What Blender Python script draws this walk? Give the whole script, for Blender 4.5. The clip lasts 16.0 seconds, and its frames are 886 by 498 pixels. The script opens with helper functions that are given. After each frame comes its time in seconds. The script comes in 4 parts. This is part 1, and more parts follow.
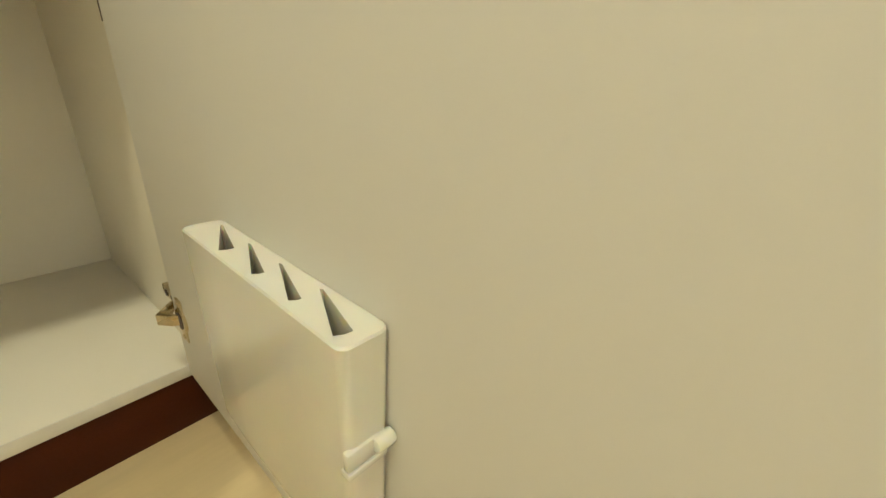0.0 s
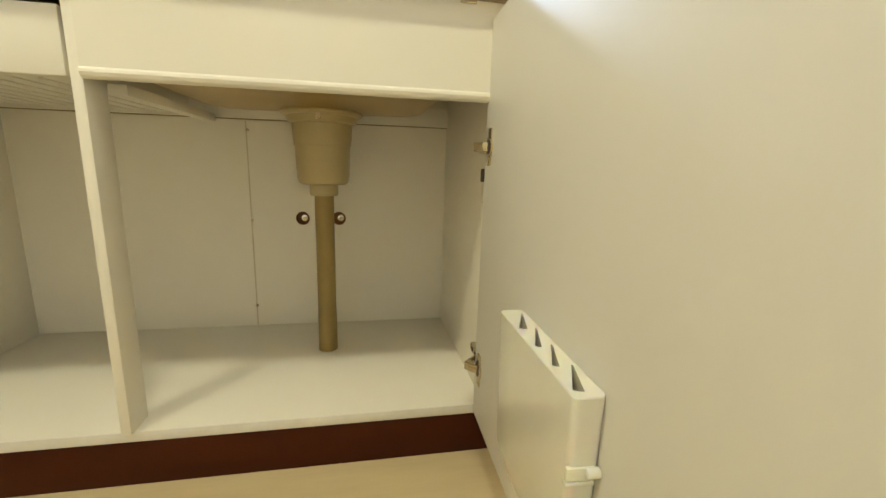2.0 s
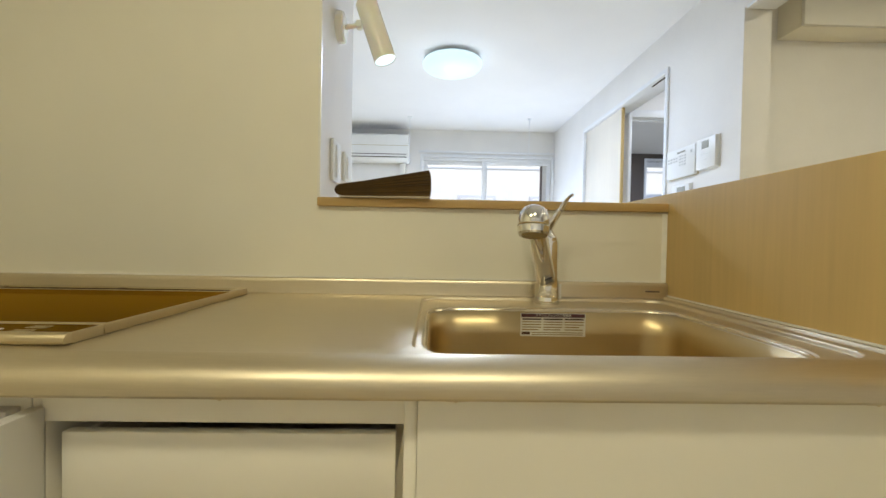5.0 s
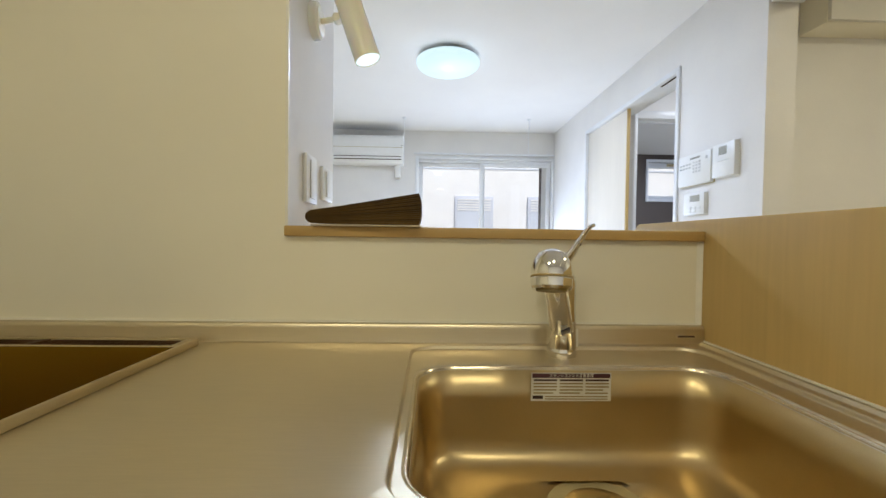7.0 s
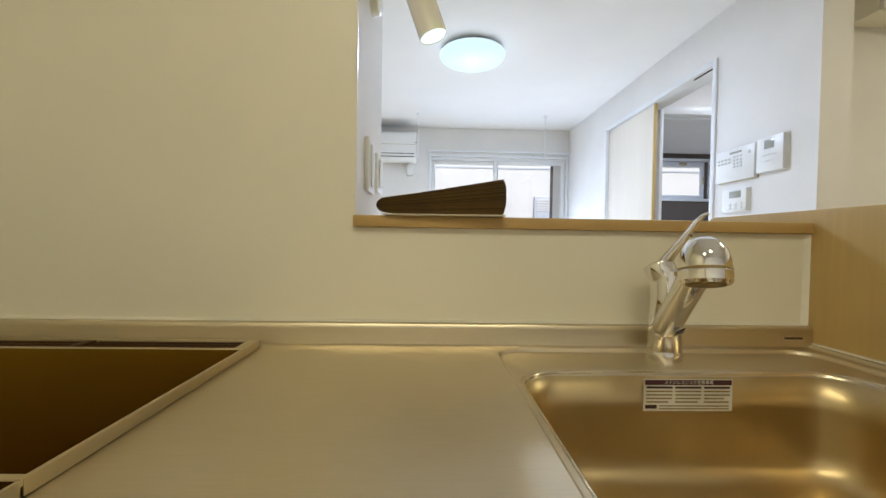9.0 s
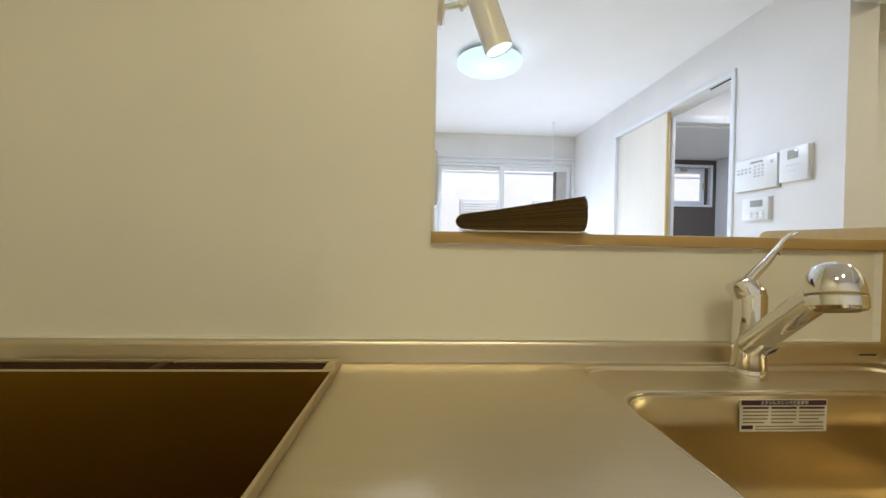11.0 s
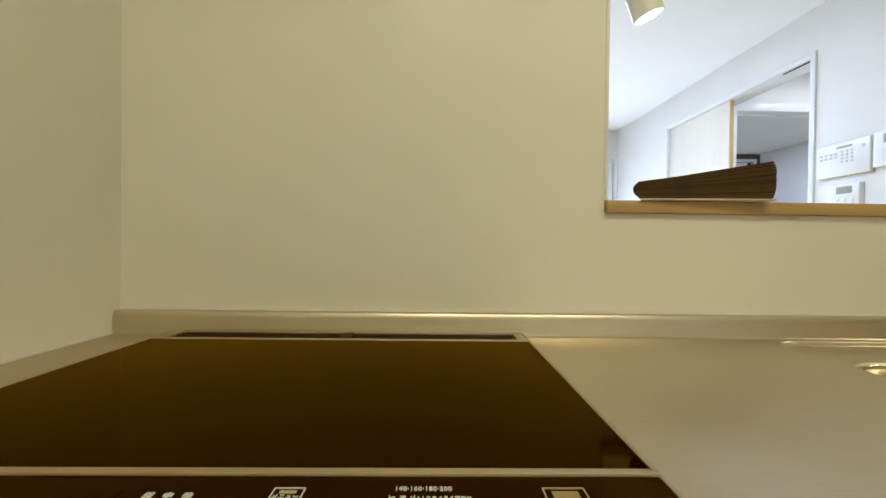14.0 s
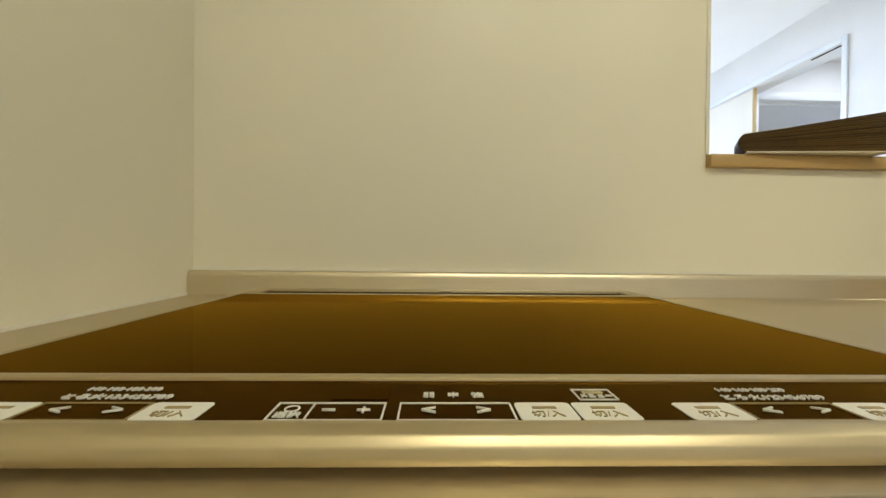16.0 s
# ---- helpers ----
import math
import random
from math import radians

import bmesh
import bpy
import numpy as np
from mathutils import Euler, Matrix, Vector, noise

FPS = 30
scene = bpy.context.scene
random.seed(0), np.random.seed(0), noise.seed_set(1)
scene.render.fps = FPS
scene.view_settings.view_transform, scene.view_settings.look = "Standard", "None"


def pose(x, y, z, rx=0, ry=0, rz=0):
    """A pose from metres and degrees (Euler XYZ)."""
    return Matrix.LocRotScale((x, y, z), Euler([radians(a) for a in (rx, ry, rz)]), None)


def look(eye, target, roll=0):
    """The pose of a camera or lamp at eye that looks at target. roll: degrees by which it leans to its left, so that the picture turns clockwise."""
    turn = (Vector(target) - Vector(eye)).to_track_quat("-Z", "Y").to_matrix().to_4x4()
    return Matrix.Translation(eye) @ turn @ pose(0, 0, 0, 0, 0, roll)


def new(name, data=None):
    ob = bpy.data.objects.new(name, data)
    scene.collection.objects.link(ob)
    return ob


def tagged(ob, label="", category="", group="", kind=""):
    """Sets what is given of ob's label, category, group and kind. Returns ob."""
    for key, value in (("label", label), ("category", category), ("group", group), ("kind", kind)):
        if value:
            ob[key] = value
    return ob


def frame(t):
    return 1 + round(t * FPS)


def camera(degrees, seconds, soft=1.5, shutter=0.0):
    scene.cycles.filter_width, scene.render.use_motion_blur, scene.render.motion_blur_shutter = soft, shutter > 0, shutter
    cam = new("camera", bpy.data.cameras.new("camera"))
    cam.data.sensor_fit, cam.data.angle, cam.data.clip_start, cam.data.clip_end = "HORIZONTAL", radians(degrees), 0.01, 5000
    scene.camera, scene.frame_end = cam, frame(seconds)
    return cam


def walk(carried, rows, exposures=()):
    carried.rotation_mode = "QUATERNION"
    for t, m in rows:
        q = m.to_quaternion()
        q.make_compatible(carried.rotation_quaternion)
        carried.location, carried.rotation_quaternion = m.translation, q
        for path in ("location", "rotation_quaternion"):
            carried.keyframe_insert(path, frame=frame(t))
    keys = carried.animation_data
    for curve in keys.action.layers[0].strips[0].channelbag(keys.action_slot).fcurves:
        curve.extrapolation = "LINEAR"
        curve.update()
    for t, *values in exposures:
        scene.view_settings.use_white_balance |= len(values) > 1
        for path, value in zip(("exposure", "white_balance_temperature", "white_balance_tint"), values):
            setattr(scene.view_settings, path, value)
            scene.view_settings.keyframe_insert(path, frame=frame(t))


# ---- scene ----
cam = camera(94.4, 16.0)
PATH = [
    (0, (0.312, -0.288, 0.485), (1.725, 0.884, -0.308), 2.9),
    (0.5, (0.311, -0.319, 0.489), (1.247, 1.322, -0.168), 2.4),
    (1, (0.325, -0.36, 0.507), (0.98, 1.459, -0.003), 2.2),
    (1.5, (0.293, -0.408, 0.528), (0.773, 1.47, 0.034), 2.0),
    (2, (0.235, -0.432, 0.548), (0.609, 1.492, 0.152), 1.7),
    (2.5, (0.153, -0.462, 0.53), (0.417, 1.508, 0.301), 1.7),
    (3, (0.038, -0.477, 0.519), (0.154, 1.516, 0.391), 1.2),
    (3.5, (-0.054, -0.429, 0.555), (-0.018, 1.569, 0.487), 1.1),
    (4, (-0.103, -0.335, 0.664), (-0.076, 1.665, 0.63), 0.9),
    (4.2, (-0.113, -0.3, 0.726), (-0.082, 1.7, 0.69), 1.0),
    (4.5, (-0.124, -0.266, 0.83), (-0.094, 1.734, 0.8), 0.9),
    (5, (-0.134, -0.224, 0.986), (-0.092, 1.775, 0.949), 1.0),
    (7.3, (-0.122, -0.03, 1.071), (-0.065, 1.969, 1.021), 0.8),
    (7.5, (-0.143, -0.021, 1.072), (-0.086, 1.977, 1.012), 0.9),
    (8, (-0.192, 0.02, 1.06), (-0.128, 2.018, 1.019), 0.8),
    (8.5, (-0.23, 0.038, 1.042), (-0.16, 2.037, 1.015), 0.8),
    (9, (-0.289, 0.043, 1.049), (-0.224, 2.041, 1.005), 0.9),
    (9.2, (-0.319, 0.038, 1.036), (-0.252, 2.037, 1.018), 0.9),
    (11.5, (-0.477, 0.086, 1.078), (-0.365, 2.082, 1.047), 0.9),
    (12, (-0.505, 0.132, 1.059), (-0.394, 2.128, 1.037), 0.7),
    (12.5, (-0.552, 0.136, 1.036), (-0.458, 2.134, 1.016), 0.6),
    (13, (-0.607, 0.144, 1.026), (-0.545, 2.143, 0.996), 1.0),
    (13.5, (-0.654, 0.134, 1.022), (-0.622, 2.134, 0.995), 0.6),
    (14, (-0.748, 0.098, 1.01), (-0.714, 2.098, 0.989), 0.7),
    (14.5, (-0.836, 0.043, 0.988), (-0.799, 2.043, 0.966), 0.7),
    (15, (-0.901, 0.031, 0.964), (-0.86, 2.03, 0.945), 0.7),
    (15.5, (-0.913, 0.078, 0.944), (-0.864, 2.077, 0.919), 0.6),
    (16, (-0.914, 0.145, 0.932), (-0.863, 2.145, 0.915), 0.6),
]
walk(cam, [(t, look(eye, target, roll)) for t, eye, target, roll in PATH],
     [(0, 0.27, 6280, 11), (2.0, 0.32, 6300, 11), (3.5, 0.20, 6500, 10), (4.2, 0.0, 6550, 11), (5.0, -0.36, 6500, 11),
      (7.5, -0.51, 6550, 13), (11.5, -0.42, 6550, 13), (13.0, -0.40, 6450, 12), (14.0, -0.28, 6400, 12), (15.0, -0.15, 6300, 12), (16, -0.11, 6250, 11)])

# ---- world and lights ----
world = bpy.data.worlds.new("sky")
scene.world = world
world.use_nodes = True
sky = world.node_tree.nodes.new("ShaderNodeTexSky")
sky.sky_type, sky.sun_disc = "NISHITA", False
sky.sun_elevation, sky.sun_rotation = radians(38), radians(198)
world.node_tree.links.new(sky.outputs[0], world.node_tree.nodes["Background"].inputs[0])
world.node_tree.nodes["Background"].inputs[1].default_value = 0.15
sun = new("sun", bpy.data.lights.new("sun", "SUN"))
sun.data.energy, sun.data.angle, sun.data.color = 5.0, radians(0.5), (1, 0.95, 0.88)
sun.matrix_world = look((2, -6, 5), (0, 0, 0))
WARM, COOL = (1.0, 0.95, 0.68), (0.58, 0.73, 1.0)
for n, x in enumerate((0.08, -0.70)):
    lamp = new("kitchen_lamp", bpy.data.lights.new("kitchen_lamp", "AREA"))
    lamp.data.shape, lamp.data.size, lamp.data.energy, lamp.data.color = "DISK", 0.18, 8.8, WARM
    lamp.matrix_world = look((x, -0.50, 2.305), (x, -0.50, 0))
lamp = new("living_lamp", bpy.data.lights.new("living_lamp", "AREA"))
lamp.data.shape, lamp.data.size, lamp.data.energy, lamp.data.color = "DISK", 0.34, 43.0, COOL
lamp.matrix_world = look((-0.026, 2.78, 2.262), (-0.026, 2.78, 0))
lamp = new("living_glow", bpy.data.lights.new("living_glow", "POINT"))
lamp.data.energy, lamp.data.color, lamp.data.shadow_soft_size = 3.0, COOL, 0.09
lamp.location = (-0.026, 2.78, 2.225)
lamp = new("window_skylight", bpy.data.lights.new("window_skylight", "AREA"))
lamp.data.shape, lamp.data.size, lamp.data.size_y, lamp.data.energy, lamp.data.color = "RECTANGLE", 1.45, 0.95, 66.0, COOL
lamp.matrix_world = look((0.49, 4.735, 0.62), (0.49, 0, 0.9))
# the bedroom one is unseen fill, added to brighten that room
for name, x, y, watts, color in (("passage_lamp", 1.95, 0.75, 12.0, WARM), ("hall_lamp", 1.95, 2.55, 8.0, (0.80, 0.88, 1.0)), ("bedroom_fill", 2.6, 4.4, 38.0, COOL)):
    lamp = new(name, bpy.data.lights.new(name, "AREA"))
    lamp.data.shape, lamp.data.size, lamp.data.energy, lamp.data.color = "DISK", 0.2, watts, color
    lamp.matrix_world = look((x, y, 2.305), (x, y, 0))

# ---- materials ----


def material(name, color, rough=0.5, metal=0.0, spread=0.06, scale=6.0, grain=0.0, bump=0.0, bscale=200.0, stretch=(1, 1, 1), coat=0.0, emit=None, strength=1.0, random_tone=0.0):
    """A procedural surface: base colour with broad blotches and fine grain, uneven gloss and a fine relief."""
    m = bpy.data.materials.new(name)
    m.use_nodes = True
    nt = m.node_tree
    b = nt.nodes["Principled BSDF"]
    L = nt.links.new
    tc = nt.nodes.new("ShaderNodeTexCoord")
    mp = nt.nodes.new("ShaderNodeMapping")
    mp.inputs["Scale"].default_value = stretch
    L(tc.outputs["Object"], mp.inputs[0])
    big = nt.nodes.new("ShaderNodeTexNoise")
    big.inputs["Scale"].default_value, big.inputs["Detail"].default_value = scale, 4
    fine = nt.nodes.new("ShaderNodeTexNoise")
    fine.inputs["Scale"].default_value, fine.inputs["Detail"].default_value = bscale, 3
    L(mp.outputs[0], big.inputs[0])
    L(mp.outputs[0], fine.inputs[0])
    ramp = nt.nodes.new("ShaderNodeMapRange")
    ramp.inputs["From Min"].default_value, ramp.inputs["From Max"].default_value = 0.25, 0.75
    ramp.inputs["To Min"].default_value, ramp.inputs["To Max"].default_value = 1 - spread, 1 + spread
    L(big.outputs[0], ramp.inputs[0])
    ramp2 = nt.nodes.new("ShaderNodeMapRange")
    ramp2.inputs["To Min"].default_value, ramp2.inputs["To Max"].default_value = 1 - grain, 1 + grain
    L(fine.outputs[0], ramp2.inputs[0])
    mul = nt.nodes.new("ShaderNodeMath")
    mul.operation = "MULTIPLY"
    L(ramp.outputs[0], mul.inputs[0])
    L(ramp2.outputs[0], mul.inputs[1])
    last = mul.outputs[0]
    if random_tone:
        info = nt.nodes.new("ShaderNodeObjectInfo")
        rr = nt.nodes.new("ShaderNodeMapRange")
        rr.inputs["To Min"].default_value, rr.inputs["To Max"].default_value = 1 - random_tone, 1 + random_tone
        L(info.outputs["Random"], rr.inputs[0])
        m2 = nt.nodes.new("ShaderNodeMath")
        m2.operation = "MULTIPLY"
        L(last, m2.inputs[0])
        L(rr.outputs[0], m2.inputs[1])
        last = m2.outputs[0]
    vm = nt.nodes.new("ShaderNodeVectorMath")
    vm.operation = "SCALE"
    vm.inputs[0].default_value = color
    L(last, vm.inputs["Scale"])
    L(vm.outputs[0], b.inputs["Base Color"])
    rg = nt.nodes.new("ShaderNodeMapRange")
    rg.inputs["To Min"].default_value, rg.inputs["To Max"].default_value = max(0.02, rough * 0.8), min(1, rough * 1.2)
    L(big.outputs[0], rg.inputs[0])
    L(rg.outputs[0], b.inputs["Roughness"])
    b.inputs["Metallic"].default_value = metal
    b.inputs["Coat Weight"].default_value = coat
    if bump:
        bp = nt.nodes.new("ShaderNodeBump")
        bp.inputs["Strength"].default_value, bp.inputs["Distance"].default_value = bump, 0.002
        L(fine.outputs[0], bp.inputs["Height"])
        L(bp.outputs[0], b.inputs["Normal"])
    if emit:
        b.inputs["Emission Color"].default_value = (*emit, 1)
        b.inputs["Emission Strength"].default_value = strength
    return m


def glass(name, color=(0.95, 0.98, 1.0), rough=0.0):
    m = bpy.data.materials.new(name)
    m.use_nodes = True
    b = m.node_tree.nodes["Principled BSDF"]
    b.inputs["Base Color"].default_value = (*color, 1)
    b.inputs["Roughness"].default_value, b.inputs["Transmission Weight"].default_value, b.inputs["IOR"].default_value = rough, 1.0, 1.45
    return m


def warm_gloss_glass(name, base, sheen, rough):
    """Dark glass: a deep brown body under a gloss that grows towards grazing; warm light is painted into both colours.
    """
    m = bpy.data.materials.new(name)
    m.use_nodes = True
    nt = m.node_tree
    nt.nodes.remove(nt.nodes["Principled BSDF"])
    body, gloss, mix, fr = (nt.nodes.new(k) for k in ("ShaderNodeBsdfDiffuse", "ShaderNodeBsdfGlossy", "ShaderNodeMixShader", "ShaderNodeFresnel"))
    speck = nt.nodes.new("ShaderNodeTexNoise")
    speck.inputs["Scale"].default_value = 900
    ramp = nt.nodes.new("ShaderNodeMapRange")
    ramp.inputs["To Min"].default_value, ramp.inputs["To Max"].default_value = rough * 0.85, rough * 1.2
    nt.links.new(speck.outputs[0], ramp.inputs[0])
    nt.links.new(ramp.outputs[0], gloss.inputs["Roughness"])
    body.inputs[0].default_value, gloss.inputs[0].default_value = (*base, 1), (*sheen, 1)
    fr.inputs[0].default_value = 1.175
    nt.links.new(fr.outputs[0], mix.inputs[0])
    nt.links.new(body.outputs[0], mix.inputs[1])
    nt.links.new(gloss.outputs[0], mix.inputs[2])
    nt.links.new(mix.outputs[0], nt.nodes["Material Output"].inputs[0])
    return m


MELAMINE = material("white_melamine", (0.89, 0.845, 0.72), 0.38, spread=0.03, scale=3, bump=0.03, bscale=400)
DOORWHITE = material("door_white", (0.78, 0.755, 0.69), 0.5, spread=0.025, scale=2.5, bump=0.04, bscale=500)
PANEL = material("kitchen_panel", (0.81, 0.768, 0.63), 0.40, spread=0.03, scale=2.2, bump=0.015, bscale=60)
PAPER = material("wallpaper", (0.82, 0.80, 0.77), 0.9, spread=0.03, scale=4, grain=0.04, bump=0.5, bscale=330)
CEIL = material("ceiling_paper", (0.84, 0.83, 0.82), 0.95, spread=0.02, scale=3, grain=0.02, bump=0.25, bscale=300)
# worktop, sink and trim: orange-brown of dim warm light put into neutral steel
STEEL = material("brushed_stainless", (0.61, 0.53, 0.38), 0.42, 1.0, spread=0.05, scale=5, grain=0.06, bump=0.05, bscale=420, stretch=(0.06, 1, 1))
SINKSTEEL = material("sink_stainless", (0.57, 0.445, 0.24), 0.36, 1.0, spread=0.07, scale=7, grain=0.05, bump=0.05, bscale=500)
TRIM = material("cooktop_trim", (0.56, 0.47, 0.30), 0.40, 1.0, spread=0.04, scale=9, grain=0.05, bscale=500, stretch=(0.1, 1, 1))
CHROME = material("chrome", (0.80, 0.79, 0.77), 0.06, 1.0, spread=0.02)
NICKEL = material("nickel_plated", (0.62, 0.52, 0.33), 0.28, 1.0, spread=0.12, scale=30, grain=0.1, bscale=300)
# brown body and orange sheen paint in the warm tone of dim reflections
BLACKGLASS = warm_gloss_glass("black_glass", (0.012, 0.0018, 0.0002), (0.84, 0.48, 0.055), 0.055)
DARKPRINT = warm_gloss_glass("dark_panel", (0.014, 0.003, 0.0004), (0.80, 0.47, 0.075), 0.22)
PRINT = material("white_print", (0.75, 0.73, 0.66), 0.5, spread=0.05, scale=60)
INK = material("dark_ink", (0.05, 0.025, 0.02), 0.5, spread=0.1, scale=60)
BAND = material("label_band", (0.085, 0.028, 0.040), 0.5, spread=0.1, scale=60)
STRIPE = material("blue_ink", (0.03, 0.03, 0.08), 0.5, spread=0.1, scale=60)
OAK = material("sill_wood", (0.48, 0.315, 0.115), 0.42, spread=0.10, scale=5, grain=0.14, bump=0.08, bscale=90, stretch=(0.05, 1, 1))
OAKV = material("panel_wood", (0.58, 0.405, 0.155), 0.45, spread=0.09, scale=5, grain=0.10, bump=0.06, bscale=90, stretch=(1, 1, 0.05))
DOORWOOD = material("slide_door_wood", (0.80, 0.735, 0.63), 0.38, spread=0.04, scale=4, grain=0.05, bump=0.05, bscale=90, stretch=(1, 1, 0.05))
FLOOR = material("floor_laminate", (0.68, 0.54, 0.30), 0.40, spread=0.10, scale=3, grain=0.10, bump=0.05, bscale=60, stretch=(0.12, 1, 1))
KICK = material("dark_kickboard", (0.062, 0.014, 0.003), 0.6, spread=0.15, scale=12, grain=0.2, bump=0.1, bscale=300)
PLASTIC = material("white_plastic", (0.85, 0.82, 0.70), 0.22, spread=0.02, scale=8)
DEVICE = material("device_plastic", (0.82, 0.82, 0.80), 0.35, spread=0.02, scale=20)
KEYGREY = material("key_grey", (0.62, 0.62, 0.61), 0.4, spread=0.05, scale=60)
LCD = material("grey_display", (0.36, 0.36, 0.32), 0.2, spread=0.08, scale=40)
PVC = material("grey_pvc", (0.31, 0.22, 0.075), 0.45, spread=0.08, scale=14, grain=0.05)
PVCL = material("trap_plastic", (0.48, 0.39, 0.20), 0.40, spread=0.06, scale=14, grain=0.04)
DARK = material("dark_gap", (0.035, 0.012, 0.003), 0.8, spread=0.1)
VENT = material("vent_brown", (0.055, 0.020, 0.004), 0.45, spread=0.1)
RECESS = material("brown_recess", (0.30, 0.13, 0.05), 0.8, spread=0.2, scale=60)
# upstand and rim carry the same warm light in their base colour
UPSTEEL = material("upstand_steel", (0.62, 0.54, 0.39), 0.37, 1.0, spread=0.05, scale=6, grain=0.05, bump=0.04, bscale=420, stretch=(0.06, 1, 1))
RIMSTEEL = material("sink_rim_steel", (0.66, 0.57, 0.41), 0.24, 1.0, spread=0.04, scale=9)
SEAM = material("joint_strip", (0.70, 0.63, 0.47), 0.45, spread=0.05, scale=40)
CAULK = material("white_caulk", (0.80, 0.77, 0.68), 0.4, spread=0.05, scale=40)
BROWNPAPER = material("brown_accent_wall", (0.115, 0.090, 0.075), 0.85, spread=0.06, scale=5, grain=0.05, bump=0.3, bscale=300)
LEATHER = material("dark_cover", (0.085, 0.048, 0.012), 0.5, spread=0.2, scale=25, grain=0.3, bump=0.2, bscale=300, random_tone=0.35)
PALEEDGE = material("pale_edge", (0.55, 0.48, 0.36), 0.5, spread=0.1, scale=30)
LAMPFACE = material("lamp_diffuser", (0.05, 0.05, 0.05), 0.5, spread=0.01, emit=(0.68, 0.93, 1.0), strength=1.45)
SPOTFACE = material("spot_lens", (0.05, 0.05, 0.05), 0.5, spread=0.01, emit=(0.75, 0.95, 1.0), strength=1.8)
WARMFACE = material("downlight_lens", (0.85, 0.85, 0.85), 0.5, spread=0.01, emit=(1.0, 0.85, 0.5), strength=3.0)
FACADE = material("facade_siding", (0.80, 0.82, 0.84), 0.8, spread=0.04, scale=2, grain=0.04, bump=0.1, bscale=40)
FARFRAME = material("far_frame", (0.55, 0.60, 0.70), 0.5, spread=0.05)
GROUND = material("ground_gravel", (0.30, 0.29, 0.27), 0.9, spread=0.2, scale=3, grain=0.3, bump=0.5, bscale=60)
ALU = material("white_aluminium", (0.80, 0.81, 0.82), 0.35, spread=0.03, scale=10)
PANE = glass("window_glass")
FARPANE = material("far_pane", (0.60, 0.66, 0.76), 0.2, spread=0.1, scale=2)

b = PLASTIC.node_tree.nodes["Principled BSDF"]
b.inputs["Subsurface Weight"].default_value, b.inputs["Subsurface Scale"].default_value = 0.35, 0.012
b.inputs["Subsurface Radius"].default_value = (1.0, 0.7, 0.3)
for m in (KICK, DARK, LEATHER, VENT):
    m.node_tree.nodes["Principled BSDF"].inputs["Specular IOR Level"].default_value = 0.15

# ---- builders ----
ORG = {}


def thing(name, at, label, category, group="", kind=""):
    e = new(name)
    e.empty_display_size = 0.05
    e.location = at
    ORG[e] = Vector(at)
    return tagged(e, label, category, group, kind)


def finish(bm, name, smooth=25):
    bmesh.ops.recalc_face_normals(bm, faces=bm.faces)
    me = bpy.data.meshes.new(name)
    bm.to_mesh(me)
    bm.free()
    if smooth:
        for p in me.polygons:
            p.use_smooth = True
        me.set_sharp_from_angle(angle=radians(smooth))
    return me


def part(name, bm, mat, parent, label="", smooth=25):
    o = ORG[parent]
    bmesh.ops.translate(bm, vec=-o, verts=bm.verts)
    me = finish(bm, name, smooth)
    me.materials.append(mat)
    ob = new(name, me)
    ob.parent = parent
    ORG[ob] = o
    return tagged(ob, label)


def solid(name, bm, mat, label, category, group="", kind="", smooth=25):
    """A thing or a piece of the setting that is one mesh."""
    lo = [min(v.co[i] for v in bm.verts) for i in range(3)]
    hi = [max(v.co[i] for v in bm.verts) for i in range(3)]
    o = Vector(((lo[0] + hi[0]) / 2, (lo[1] + hi[1]) / 2, lo[2]))
    bmesh.ops.translate(bm, vec=-o, verts=bm.verts)
    me = finish(bm, name, smooth)
    me.materials.append(mat)
    ob = new(name, me)
    ob.location = o
    ORG[ob] = o
    return tagged(ob, label, category, group, kind)


def box(x0, x1, y0, y1, z0, z1, bev=0.0, seg=2, bm=None):
    own = bmesh.new()
    bmesh.ops.create_cube(own, size=1, matrix=Matrix.Translation(((x0 + x1) / 2, (y0 + y1) / 2, (z0 + z1) / 2)) @ Matrix.Diagonal((abs(x1 - x0), abs(y1 - y0), abs(z1 - z0), 1)))
    if bev:
        bmesh.ops.bevel(own, geom=own.edges[:], offset=bev, segments=seg, affect="EDGES", profile=0.5)
    return join(bm, own)


def join(bm, own):
    if bm is None:
        return own
    me = bpy.data.meshes.new("tmp")
    own.to_mesh(me)
    own.free()
    bm.from_mesh(me)
    bpy.data.meshes.remove(me)
    return bm


def rod(a, b, r0, r1=None, n=24, bm=None, bev=0.0):
    """A round bar from a to b."""
    a, b = Vector(a), Vector(b)
    own = bmesh.new()
    bmesh.ops.create_cone(own, cap_ends=True, segments=n, radius1=r0, radius2=r0 if r1 is None else r1, depth=(b - a).length)
    if bev:
        rims = [e for e in own.edges if abs(e.verts[0].co.z - e.verts[1].co.z) < 1e-6]
        bmesh.ops.bevel(own, geom=rims, offset=bev, segments=2, affect="EDGES", profile=0.5)
    bmesh.ops.transform(own, matrix=Matrix.Translation((a + b) / 2) @ (b - a).to_track_quat("Z", "Y").to_matrix().to_4x4(), verts=own.verts)
    return join(bm, own)


